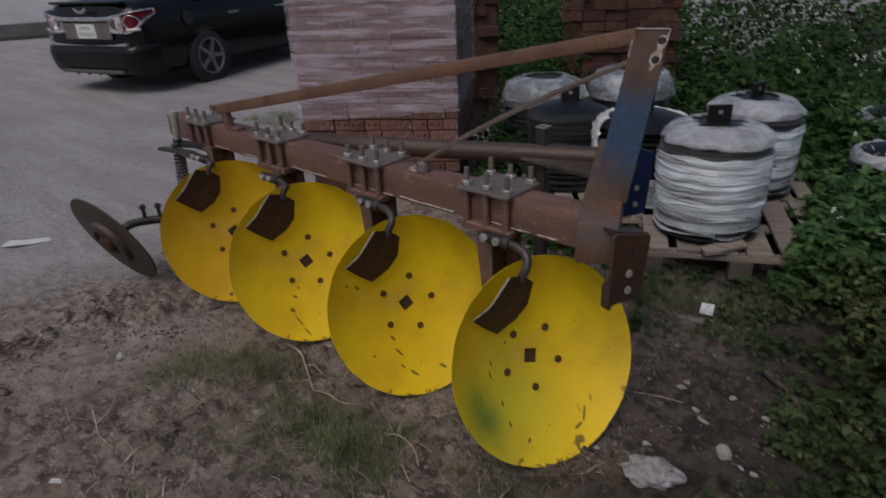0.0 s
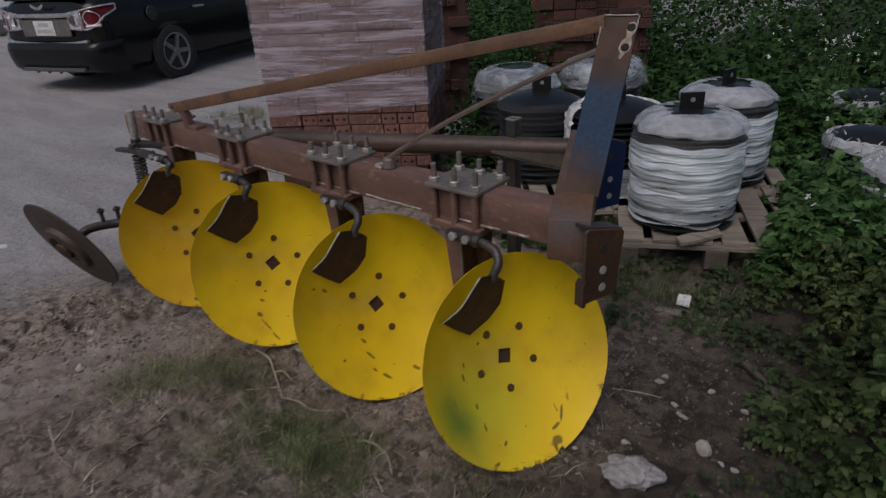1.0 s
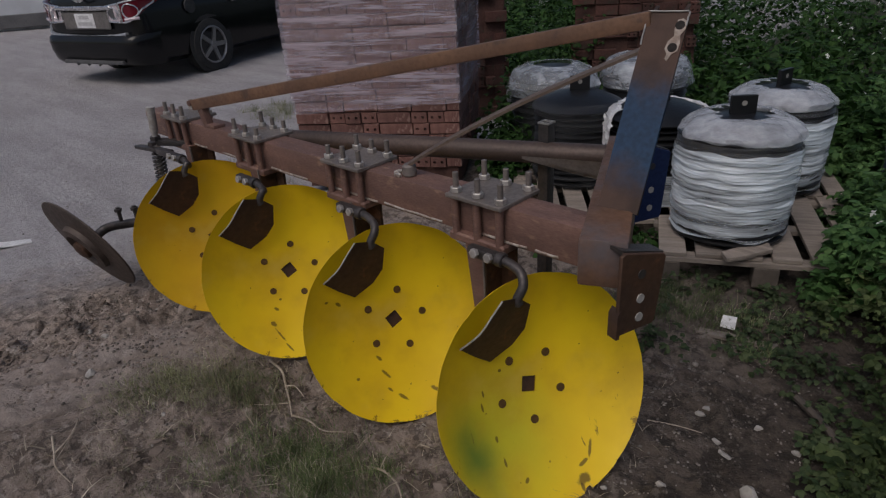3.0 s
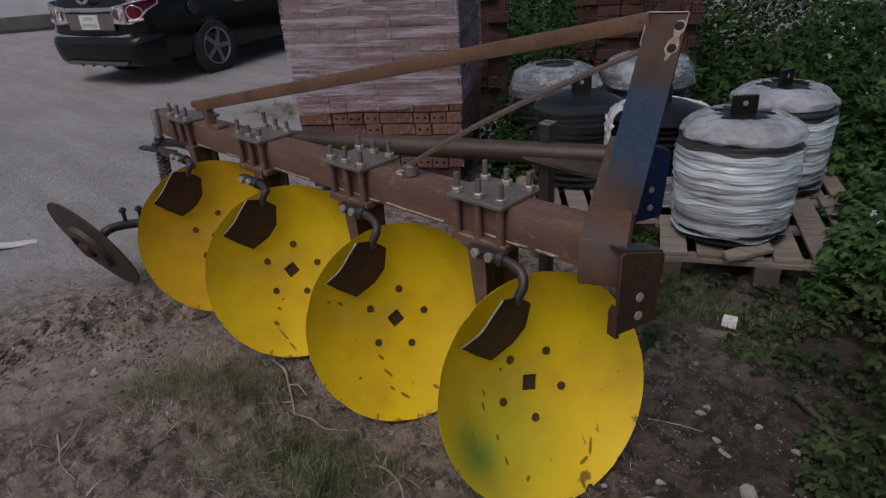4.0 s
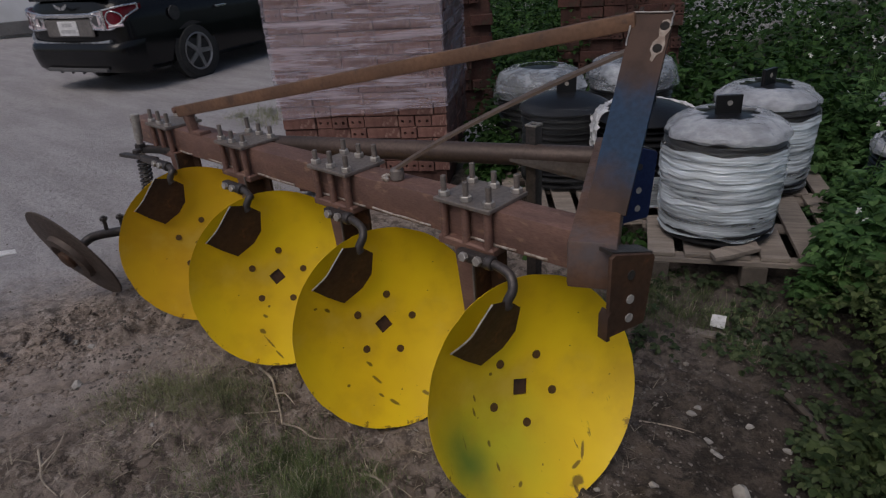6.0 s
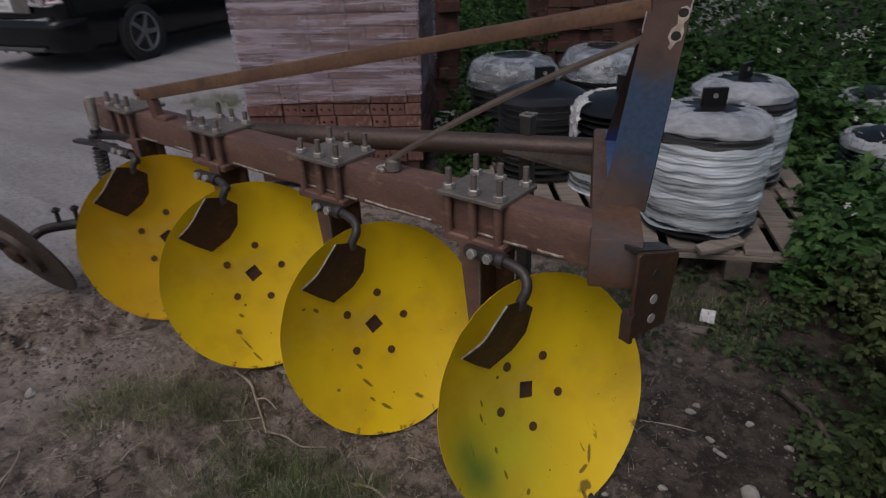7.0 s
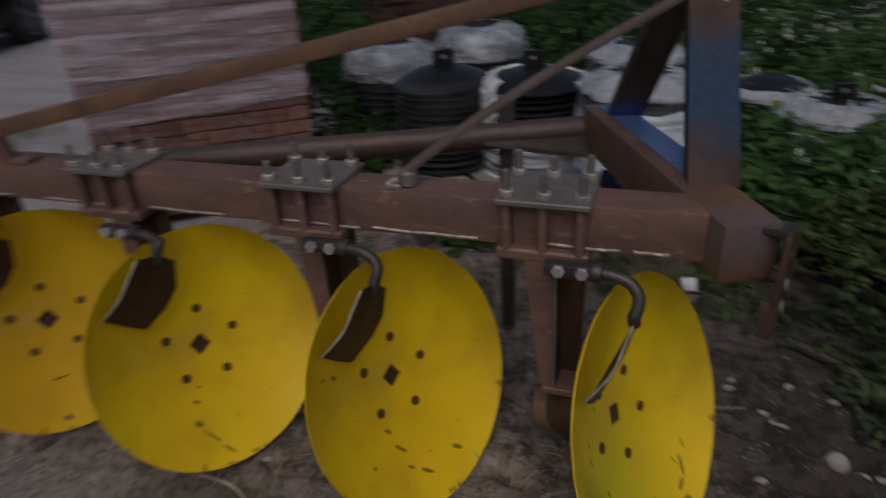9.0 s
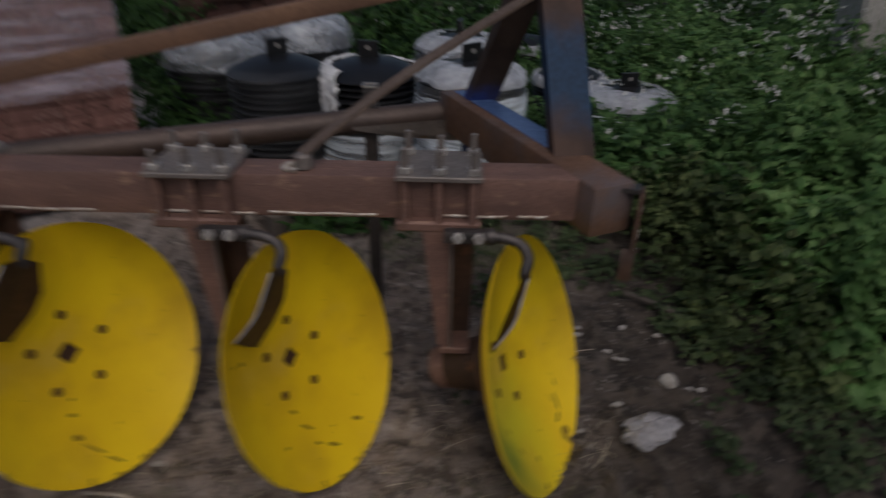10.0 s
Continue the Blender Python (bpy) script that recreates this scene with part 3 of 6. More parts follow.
pp("scraped_patch", bm, surface("scraped_metal", (0.27, 0.235, 0.21), (0.15, 0.11, 0.09), 50, 140, 0.45, 0.4, 0.3), "paint scraped to bare metal", mast)
for hx, hy in ((0.036, 0.032), (0.030, -0.027)):
    bm = bmesh.new()
    cyl(bm, MF @ Vector((hx, hy, -0.004)), MF @ Vector((hx, hy, 0.0012)), 0.0118, seg=20)
    pp("pin_hole", bm, surface("hole_shadow", (0.012, 0.010, 0.010), (0.02, 0.017, 0.015), 20, 80, 0.9), "dark pin hole", mast)

for u, v in (((-0.050, -0.02, 0.001), (-0.050, 0.068, 0.001)), ((-0.050, 0.069, 0.001), (0.050, 0.069, 0.001)), ((0.051, 0.069, 0.0), (0.051, 0.030, 0.0))):
    bm = bmesh.new()
    sweep(bm, [MF @ Vector(u).lerp(Vector(v), k / 5) + Vector((rng.uniform(-1, 1), rng.uniform(-1, 1), rng.uniform(-1, 1))) * 0.0008 for k in range(6)], 0.0022, 6, 2)
    pp("worn_edge", bm, nut_steel, "bare bright edge", mast)

# long top brace and thin brace
bm = bm_bar((-2.51, 1.640, 0.842), (-0.735, 2.066, 1.188), 0.030, 0.044, (0, 0, 1), 0.006)
top_brace = pp("top_brace", bm, rust_bright, "long brown flat top brace")
bm = bmesh.new()
bar(bm, (-2.462, 1.664, BEAM_TOP - 0.024), (-2.470, 1.654, 0.836), 0.030, 0.044, (1, 0, 0), 0.006)
bar(bm, (-2.425, 1.672, BEAM_TOP - 0.022), (-2.425, 1.672, BEAM_TOP - 0.006), 0.05, 0.075, (1, 0, 0), 0.004)
cyl(bm, (-2.516, 1.620, 0.850), (-2.516, 1.655, 0.850), 0.013, seg=6)
pp("brace_foot", bm, rust, "rusty welded foot of the brace", top_brace)
bm = bmesh.new()
foot, head = Vector((-1.302, 1.682, 0.790)), Vector((-0.738, 2.040, 1.118))
run = (head - foot).normalized()
flat = Vector((-0.352, 0.890, -0.283))
flat = (flat - run * flat.dot(run)).normalized()
flat = (flat + run.cross(flat) * (0.42 if run.cross(flat).z > 0 else -0.42)).normalized()
thick = run.cross(flat).normalized()
rings = []
for k in range(13):
    t = k / 12
    c = foot.lerp(head, t) + Vector((0, 0, 0.021 * math.sin(math.pi * t ** 0.8)))
    rings.append([bm.verts.new(c + flat * a * 0.017 + thick * b * 0.004) for a, b in ((-1, -1), (1, -1), (1, 1), (-1, 1))])
for r0, r1 in zip(rings, rings[1:]):
    for k in range(4):
        bm.faces.new((r0[k], r0[(k + 1) % 4], r1[(k + 1) % 4], r1[k]))
bm.faces.new(rings[0][::-1]), bm.faces.new(rings[-1])
thin = pp("thin_brace", bm, surface("thin_bar_steel", (0.20, 0.15, 0.12), (0.14, 0.10, 0.08), 8, 80, 0.5, 0.3, 0.3), "thin flat brown brace")
bm = bmesh.new()
cyl(bm, (-1.284, 1.690, BEAM_TOP - 0.008), (-1.284, 1.690, BEAM_TOP + 0.030), 0.023, 0.020, 18, 0.006)
pp("brace_foot", bm, steel_plate, "steel foot bushing", thin)
bm = bmesh.new()
for a in range(9):
    ang = a * 0.6
    c = Vector((-1.304 + 0.022 * math.cos(ang), 1.682 + 0.020 * math.sin(ang), BEAM_TOP - 0.002))
    bmesh.ops.create_icosphere(bm, subdivisions=1, radius=0.0095, matrix=Matrix.Translation(c))
pp("weld_blob", bm, weld, "bright weld blobs", thin)


# lower link brackets: a drilled plate at either end of the cross tube
def link_bracket(c, along, material, name, label, tall=1.0):
    """A drilled plate with a bent lip along its rear edge and a sloping stiffener on its top; along: its heading on the plan."""
    along = Vector((*along, 0.0)).normalized()
    m = Matrix((along, Vector((0, 0, 1)), Vector((along.y, -along.x, 0)))).transposed().to_4x4()
    m.translation = c
    m = m @ Matrix.Diagonal((1, tall, 1, 1))
    bm = bmesh.new()
    slab(bm, [(0.0, -0.206), (0.112, -0.206), (0.118, -0.196), (0.136, -0.034), (0.130, -0.026), (0.012, 0.006), (0.0, 0.000)], 0.011, m)
    bmesh.ops.bevel(bm, geom=list(bm.edges), offset=0.0015, segments=1, affect="EDGES")
    plate = pp(name, bm, material, label)
    bm = bmesh.new()
    slab(bm, [(-0.004, -0.213), (0.006, -0.213), (0.006, -0.135), (-0.004, -0.150)], 0.030, m @ Matrix.Translation((0, 0, 0.002)))
    pp("flange", bm, material, "", plate)
    bm = bmesh.new()
    slab(bm, [(0.010, 0.010), (0.138, -0.026), (0.138, -0.032), (0.010, 0.000)], 0.046, m @ Matrix.Translation((0, 0, -0.011)))
    pp("stiffener", bm, iron, "dark sloping stiffener", plate)
    for x, z in ((0.062, -0.058), (0.064, -0.122), (0.064, -0.172)):
        bm = bmesh.new()
        cyl(bm, m @ Vector((x, z, -0.010)), m @ Vector((x, z, 0.0025)), 0.0115, seg=16)
        pp("pin_hole", bm, stone_mat if z < -0.1 else iron, "pin hole", plate)
    return plate


link_bracket(Vector((-0.524, 1.600, 0.758)), (0.30, 0.954), rust_dark, "link_bracket", "dark brown drilled lower link bracket")
link_bracket(Vector((-0.905, 2.395, 0.735)), (0.41, 0.91), navy_paint, "link_bracket", "navy blue drilled lower link bracket", 1.36)

# parking stand: a hollow square leg beside the pipe
bm = bm_bar((-1.205, 2.285, 0.0), (-1.205, 2.285, 0.80), 0.042, 0.042, (1, 0, 0), 0.003)
stand = pp("stand_leg", bm, iron, "dark square parking leg")
bm = bmesh.new()
for dx, dy, sx, sy in ((0, 0.019, 0.046, 0.006), (0, -0.019, 0.046, 0.006), (0.019, 0, 0.006, 0.032), (-0.019, 0, 0.006, 0.032)):
    box(bm, (-1.205 + dx, 2.285 + dy, 0.803), (sx, sy, 0.006))
pp("tube_rim", bm, nut_steel, "bare cut rim of the tube", stand)

# discs
DN = Vector((0.882, -0.324, 0.341)).normalized()
DU = Vector((0.345, 0.939, 0.0)).normalized()
DV = DN.cross(DU)
DISC_R, DISH = 0.3235, 0.097
DISC_AT = [Vector(p) for p in ((-0.710, 1.597, 0.300), (-1.263, 1.591, 0.300), (-1.819, 1.556, 0.321), (-2.361, 1.544, 0.321))]
BALL = (DISC_R ** 2 + DISH ** 2) / (2 * DISH)


def dish_z(r):
    return BALL - DISH - math.sqrt(BALL * BALL - r * r)


def disc_mesh(square_turn, seed):
    """A dished blade with a square hole; z is the rim plane's height, the hollow faces +z."""
    rnd = random.Random(seed)
    bm = bmesh.new()
    seg, radii = 72, [0.045, 0.08, 0.13, 0.18, 0.23, 0.275, 0.308, DISC_R]
    layers = []
    for down in (0.0, 0.006):
        rings = []
        ring = []
        for k in range(seg):
            a = 2 * math.pi * k / seg
            b = (a - radians(square_turn) + math.pi / 4) % (math.pi / 2) - math.pi / 4
            r = 0.0225 / math.cos(b)
            ring.append(bm.verts.new((r * math.cos(a), r * math.sin(a), dish_z(r) - down)))
        rings.append(ring)
        for r0 in radii:
            ring = []
            for k in range(seg):
                a = 2 * math.pi * k / seg
                r = r0
                if r0 == DISC_R:
                    r -= max(0.0, noise.noise(Vector((6 * math.cos(a), 6 * math.sin(a), seed)))) * 0.004 + rnd.uniform(0, 0.0008)
                ring.append(bm.verts.new((r * math.cos(a), r * math.sin(a), dish_z(r0) - (down if r0 < DISC_R else down * 0.6))))
            rings.append(ring)
        layers.append(rings)
        for a0, a1 in zip(rings, rings[1:]):
            for k in range(seg):
                bm.faces.new((a0[k], a0[(k + 1) % seg], a1[(k + 1) % seg], a1[k]))
    for i in (0, -1):
        a0, a1 = layers[0][i], layers[1][i]
        for k in range(seg):
            bm.faces.new((a0[k], a0[(k + 1) % seg], a1[(k + 1) % seg], a1[k]))
    return bm


def disc_frame(c):
    m = Matrix((DU, DV, DN)).transposed().to_4x4()
    m.translation = c - Vector(PB)
    return m


PLATES = [(-0.972, 1.700), (-1.533, 1.697), (-2.122, 1.697), (-2.712, 1.697)]
bolt_dark = surface("bolt_in_paint", (0.15, 0.085, 0.02), (0.10, 0.05, 0.02), 60, 140, 0.6, 0.3, 0.3)


def disc_station(i):
    c, (px, py) = DISC_AT[i], PLATES[i]
    turn = (-23, 1, 3, 8)[i]
    m = disc_frame(c)
    # blade
    me_ob = part("disc_blade", disc_mesh(-15 if i == 0 else 25, i + 1), blade_paints[i], plough, "yellow blade with a green smear, scratched" if i == 0 else "scratched yellow blade", 0.5)
    me_ob.matrix_basis = m
    for k in range(5):
        a = radians(turn + 72 * k)
        z = dish_z(0.102)
        bm = bmesh.new()
        cyl(bm, (0.102 * math.cos(a), 0.102 * math.sin(a), z - 0.014), (0.102 * math.cos(a) * 0.985, 0.102 * math.sin(a) * 0.985, z + 0.003), 0.0135, 0.0125, 12)
        part("blade_bolt", bm, bolt_dark, me_ob, "rusty bolt head")
    # hub behind the blade and the standard that carries it
    bm = bmesh.new()
    lathe(bm, [(0.13, -DISH - 0.012 + 0.004), (0.13, -DISH - 0.02), (0.075, -DISH - 0.05), (0.062, -DISH - 0.16), (0.04, -DISH - 0.17)], None, 28)
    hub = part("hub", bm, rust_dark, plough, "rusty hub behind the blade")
    hub.matrix_basis = m
    # upright: a front plate, a web and a plate set back, all one Z section that ends over the bearing
    y0, y1, top_z, low_z = py - 0.075, py - 0.010, 0.655, 0.318
    xa, xb, xc = c.x - 0.300, c.x - 0.232, c.x - 0.176
    bm = bmesh.new()
    slab(bm, [(xa, top_z), (xb, top_z), (xb + 0.006, low_z), (xa + 0.040, low_z + 0.006)], 0.010, Matrix.Translation((0, y0, 0)) @ pose(0, 0, 0, 90, 0, 0))
    standard = pp("standard", bm, rust, "brown welded steel standard")
    # the web's darker colour carries the shade inside the section
    bm = bmesh.new()
    slab(bm, [(xb, top_z), (xc, top_z), (xc - 0.002, low_z - 0.01), (xb + 0.004, low_z - 0.01)], 0.010, Matrix.Translation((0, y1, 0)) @ pose(0, 0, 0, 90, 0, 0))
    bar(bm, (xb, (y0 + y1) / 2, top_z), (xb + 0.004, (y0 + y1) / 2, low_z), y1 - y0, 0.009, (1, 0, 0))
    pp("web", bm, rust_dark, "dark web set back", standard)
    bm = bmesh.new()
    bar(bm, (xb + 0.001, y0 - 0.006, top_z), (xb + 0.005, y0 - 0.006, low_z), 0.005, 0.006, (1, 0, 0), 0.001)
    pp("worn_edge", bm, steel_plate, "paler worn edge", standard)
    bm = bmesh.new()
    axis_a, axis_b = c - DN * (DISH + 0.07), c - DN * (DISH + 0.185)
    cyl(bm, axis_a, axis_b, 0.062, 0.064, 28, 0.006)
    cyl(bm, axis_b, axis_b - DN * 0.012, 0.05, seg=20)
    box(bm, ((xa + xc) / 2 + 0.022, (y0 + y1) / 2, low_z - 0.008), (xc - xa - 0.05, y1 - y0 + 0.02, 0.018), None, 0.002)
    pp("bearing", bm, rust, "round brown bearing housing", standard)
    # clamp plate on the beam with six bolts, and the casting below
    z0 = BEAM_TOP + 0.001 - sag(px)
    zl = 0.655 - sag(px)
    bm = bmesh.new()
    box(bm, (px, py, z0 + 0.006), (0.194, 0.170, 0.012), None, 0.002)
    plate = pp("clamp_plate", bm, steel_plate, "grey steel clamp plate with six bolts")
    rnd = random.Random(20 + i)
    for row, dy in enumerate((-0.060, 0.060)):
        for dx in (-0.077, 0.0, 0.077):
            h = rnd.uniform(0.030, 0.046)
            base = Vector((px + dx, py + dy, z0 + 0.012))
            bm = bmesh.new()
            cyl(bm, base, base + Vector((0, 0, h + 0.012)), 0.0082, seg=12, bevel=0.001)
            bolt = pp("bolt_end", bm, steel_plate, "threaded bolt end", plate)
            bm = bmesh.new()
            hexnut(bm, base, (0, 0, 1), 0.0165, 0.015)
            pp("nut", bm, nut_steel, "bright nut", plate)
            if row == 0:
                bm = bmesh.new()
                cyl(bm, (px + dx, py + dy - 0.006, zl), (px + dx, py + dy - 0.006, z0), 0.0115, seg=12)
                pp("clamp_rod", bm, rust, "", plate)
            else:
                bm = bmesh.new()
                cyl(bm, (px + dx, py + dy + 0.002, zl), (px + dx, py + dy + 0.002, z0), 0.0115, seg=12)
                pp("clamp_rod", bm, rust, "", plate)
    bm = bmesh.new()
    box(bm, (px, py, zl + 0.006), (0.196, 0.154, 0.026), None, 0.005)
    casting = pp("clamp_casting", bm, rust, "rusty lower clamp casting")
    tip = c + DU * -0.066 + DV * 0.284 + DN * 0.056
    cy, cz = tip.y + 0.036, 0.662 - sag(px)
    left = tip.x - (0.30 if i == 3 else 0.185)
    bm = bmesh.new()
    bar(bm, (left, cy, cz), (tip.x - 0.085, cy, cz), 0.026, 0.030, (0, 0, 1), 0.006)
    cyl(bm, (tip.x - 0.090, cy, cz), (tip.x - 0.068, cy, cz), 0.020, seg=14, bevel=0.003)
    clamp = pp("rod_clamp", bm, iron, "dark iron scraper clamp", casting)
    for dx in (-0.153, -0.106):
        bm = bmesh.new()
        hexnut(bm, (tip.x + dx, cy - 0.013, cz + 0.003), (0, -1, 0.15), 0.0135, 0.014)
        pp("nut", bm, nut_steel, "bright nut", casting)
    # scraper: bent rod and dished blade
    outline = [(-0.224, 0.191, 0.006), (-0.175, 0.150, -0.026), (-0.125, 0.115, -0.050), (-0.062, 0.148, -0.028), (-0.029, 0.187, -0.003), (-0.020, 0.255, 0.035), (-0.062, 0.287, 0.058), (-0.121, 0.298, 0.084), (-0.152, 0.262, 0.068), (-0.183, 0.225, 0.048)]
    bm = bmesh.new()
    slab(bm, outline, 0.0045, Matrix())
    blade = part("scraper", bm, rust_dark, plough, "dark rusty scraper blade with a bright worn edge", 0.3)
    blade.matrix_basis = m
    bm = bmesh.new()
    sweep(bm, [Vector(p) - Vector((0, 0, 0.001)) for p in (outline[7], outline[8], outline[9], outline[0])], 0.0026, 6, 4)
    part("worn_edge", bm, nut_steel, blade, "bright worn edge")
    bm = bmesh.new()
    sweep(bm, [Vector((tip.x - 0.09, cy, cz)), Vector((tip.x - 0.05, cy, cz - 0.003)), Vector((tip.x - 0.012, cy - 0.006, cz - 0.014)), Vector((tip.x + 0.006, tip.y + 0.016, tip.z + 0.032)), tip, tip + DU * 0.004 - DV * 0.014 - DN * 0.004], 0.0128, 12, 6)
    pp("scraper_rod", bm, iron, "bent dark iron rod", casting)


for i in range(4):
    disc_station(i)


# furrow wheel at the far end, with its spring post
def furrow_wheel():
    c = Vector((-2.93, 1.205, 0.250))
    long_axis = Vector((0.82, 0.32, -0.48)).normalized()
    view = Vector((0.91, -0.23, 0.346)).normalized()
    m_axis = view.cross(long_axis).normalized()
    if m_axis.z > 0:
        m_axis = -m_axis
    n = (view * 0.27 + m_axis * 0.96)
    n = (n - long_axis * n.dot(long_axis)).normalized()
    m = Matrix((long_axis, n.cross(long_axis), n)).transposed().to_4x4()
    m.translation = c - Vector(PB)
    bm = bmesh.new()
    lathe(bm, [(0.02, -0.004), (0.252, -0.004), (0.255, 0.0), (0.252, 0.004), (0.125, 0.012), (0.118, 0.034), (0.085, 0.040), (0.07, 0.022), (0.02, 0.022)], None, 56)
    wheel = part("furrow_wheel", bm, surface("wheel_rust", (0.088, 0.064, 0.054), (0.064, 0.046, 0.039), 7, 60, 0.6, 0.2, 0.4), plough, "thin rusty brown furrow wheel")
    wheel.matrix_basis = m
    bm = bmesh.new()
    lathe(bm, [(0.045, 0.02), (0.045, 0.045), (0.03, 0.055), (0.012, 0.055)], None, 20)
    part("wheel_hub", bm, rust_dark, wheel)
    bm = bmesh.new()
    sweep(bm, [c - n * 0.02, c - n * 0.11, Vector((-2.76, 1.42, 0.335)), Vector((-2.62, 1.62, 0.36))], 0.021, 12, 6)
    arm = pp("wheel_arm", bm, iron, "dark iron wheel arm")
    for p in ((-2.83, 1.335, 0.345), (-2.775, 1.385, 0.350)):
        bm = bmesh.new()
        cyl(bm, p, (p[0], p[1], p[2] + 0.065), 0.009, seg=10)
        hexnut(bm, (p[0], p[1], p[2] + 0.045), (0, 0, 1), 0.017, 0.014)
        pp("set_screw", bm, iron, "", arm)
    # spring post
    x, y = -2.862, 1.565
    lean = Vector((0.060, 0.056, 1.0))
    at = lambda z: Vector((x, y, 0.36)) + lean * (z - 0.36)
    bm = bmesh.new()
    cyl(bm, at(0.36), at(0.70), 0.0135, seg=14, bevel=0.003)
    cyl(bm, at(0.69), at(0.805), 0.0185, seg=14, bevel=0.003)
    post = pp("spring_post", bm, nut_steel, "bright steel spring rod")
    bm = bmesh.new()
    turns = 12
    sweep(bm, [at(0.40 + 0.215 * k / (8 * turns)) + Vector((0.025 * math.cos(k * math.pi / 4), 0.025 * math.sin(k * math.pi / 4), 0)) for k in range(8 * turns + 1)], 0.0055, 6, 2)
    pp("spring", bm, iron, "dark coil spring", post)
    bm = bmesh.new()
    cyl(bm, (x, y, 0.26), (x, y, 0.42), 0.026, seg=14)
    pp("spring_seat", bm, iron, "", post)
    bm = bmesh.new()
    bar(bm, (x - 0.05, y - 0.045, 0.628), (x + 0.20, y - 0.005, 0.634), 0.034, 0.016, (0, 0, 1), 0.005)
    pp("spring_bracket", bm, iron, "dark iron bracket", post)
    bm = bmesh.new()
    bar(bm, (x + 0.00, y + 0.03, 0.640), (x + 0.22, y + 0.09, 0.655), 0.05, 0.026, (0, 0, 1), 0.005)
    pp("spring_bracket", bm, iron, "dark iron bracket", post)
    bm = bmesh.new()
    hexnut(bm, at(0.652), (0, 0, 1), 0.024, 0.02)
    hexnut(bm, (x + 0.06, y - 0.02, 0.645), (0, 0, 1), 0.020, 0.016)
    pp("nut", bm, iron, "", post)


furrow_wheel()


# ---- stacks of wrapped plough discs on pallets ----
PALLET_TURN = 27.0


def pallet(at, turn, length=1.05, deep=0.95, slats=8):
    p = thing("pallet", at, "weathered wooden pallet on the ground", "pallet", "pallets under the disc stacks", turn=turn)
    for k in range(slats):
        bm = bmesh.new()
        box(bm, (-length / 2 + (k + 0.5) * length / slats, 0, 0.125), (length / slats * 0.74, deep, 0.018), None, 0.002)
        part("slat", bm, pallet_wood, p)
    for y in (-deep / 2 + 0.025, 0.0, deep / 2 - 0.025):
        bm = bmesh.new()
        box(bm, (0, y, 0.103), (length, 0.07, 0.022), None, 0.002)
        part("runner", bm, pallet_wood, p)
        for x in (-length / 2 + 0.06, 0.0, length / 2 - 0.06):
            bm = bmesh.new()
            box(bm, (x, y, 0.046), (0.10, 0.08, 0.092), None, 0.003)
            part("block", bm, block_wood, p)
    return p


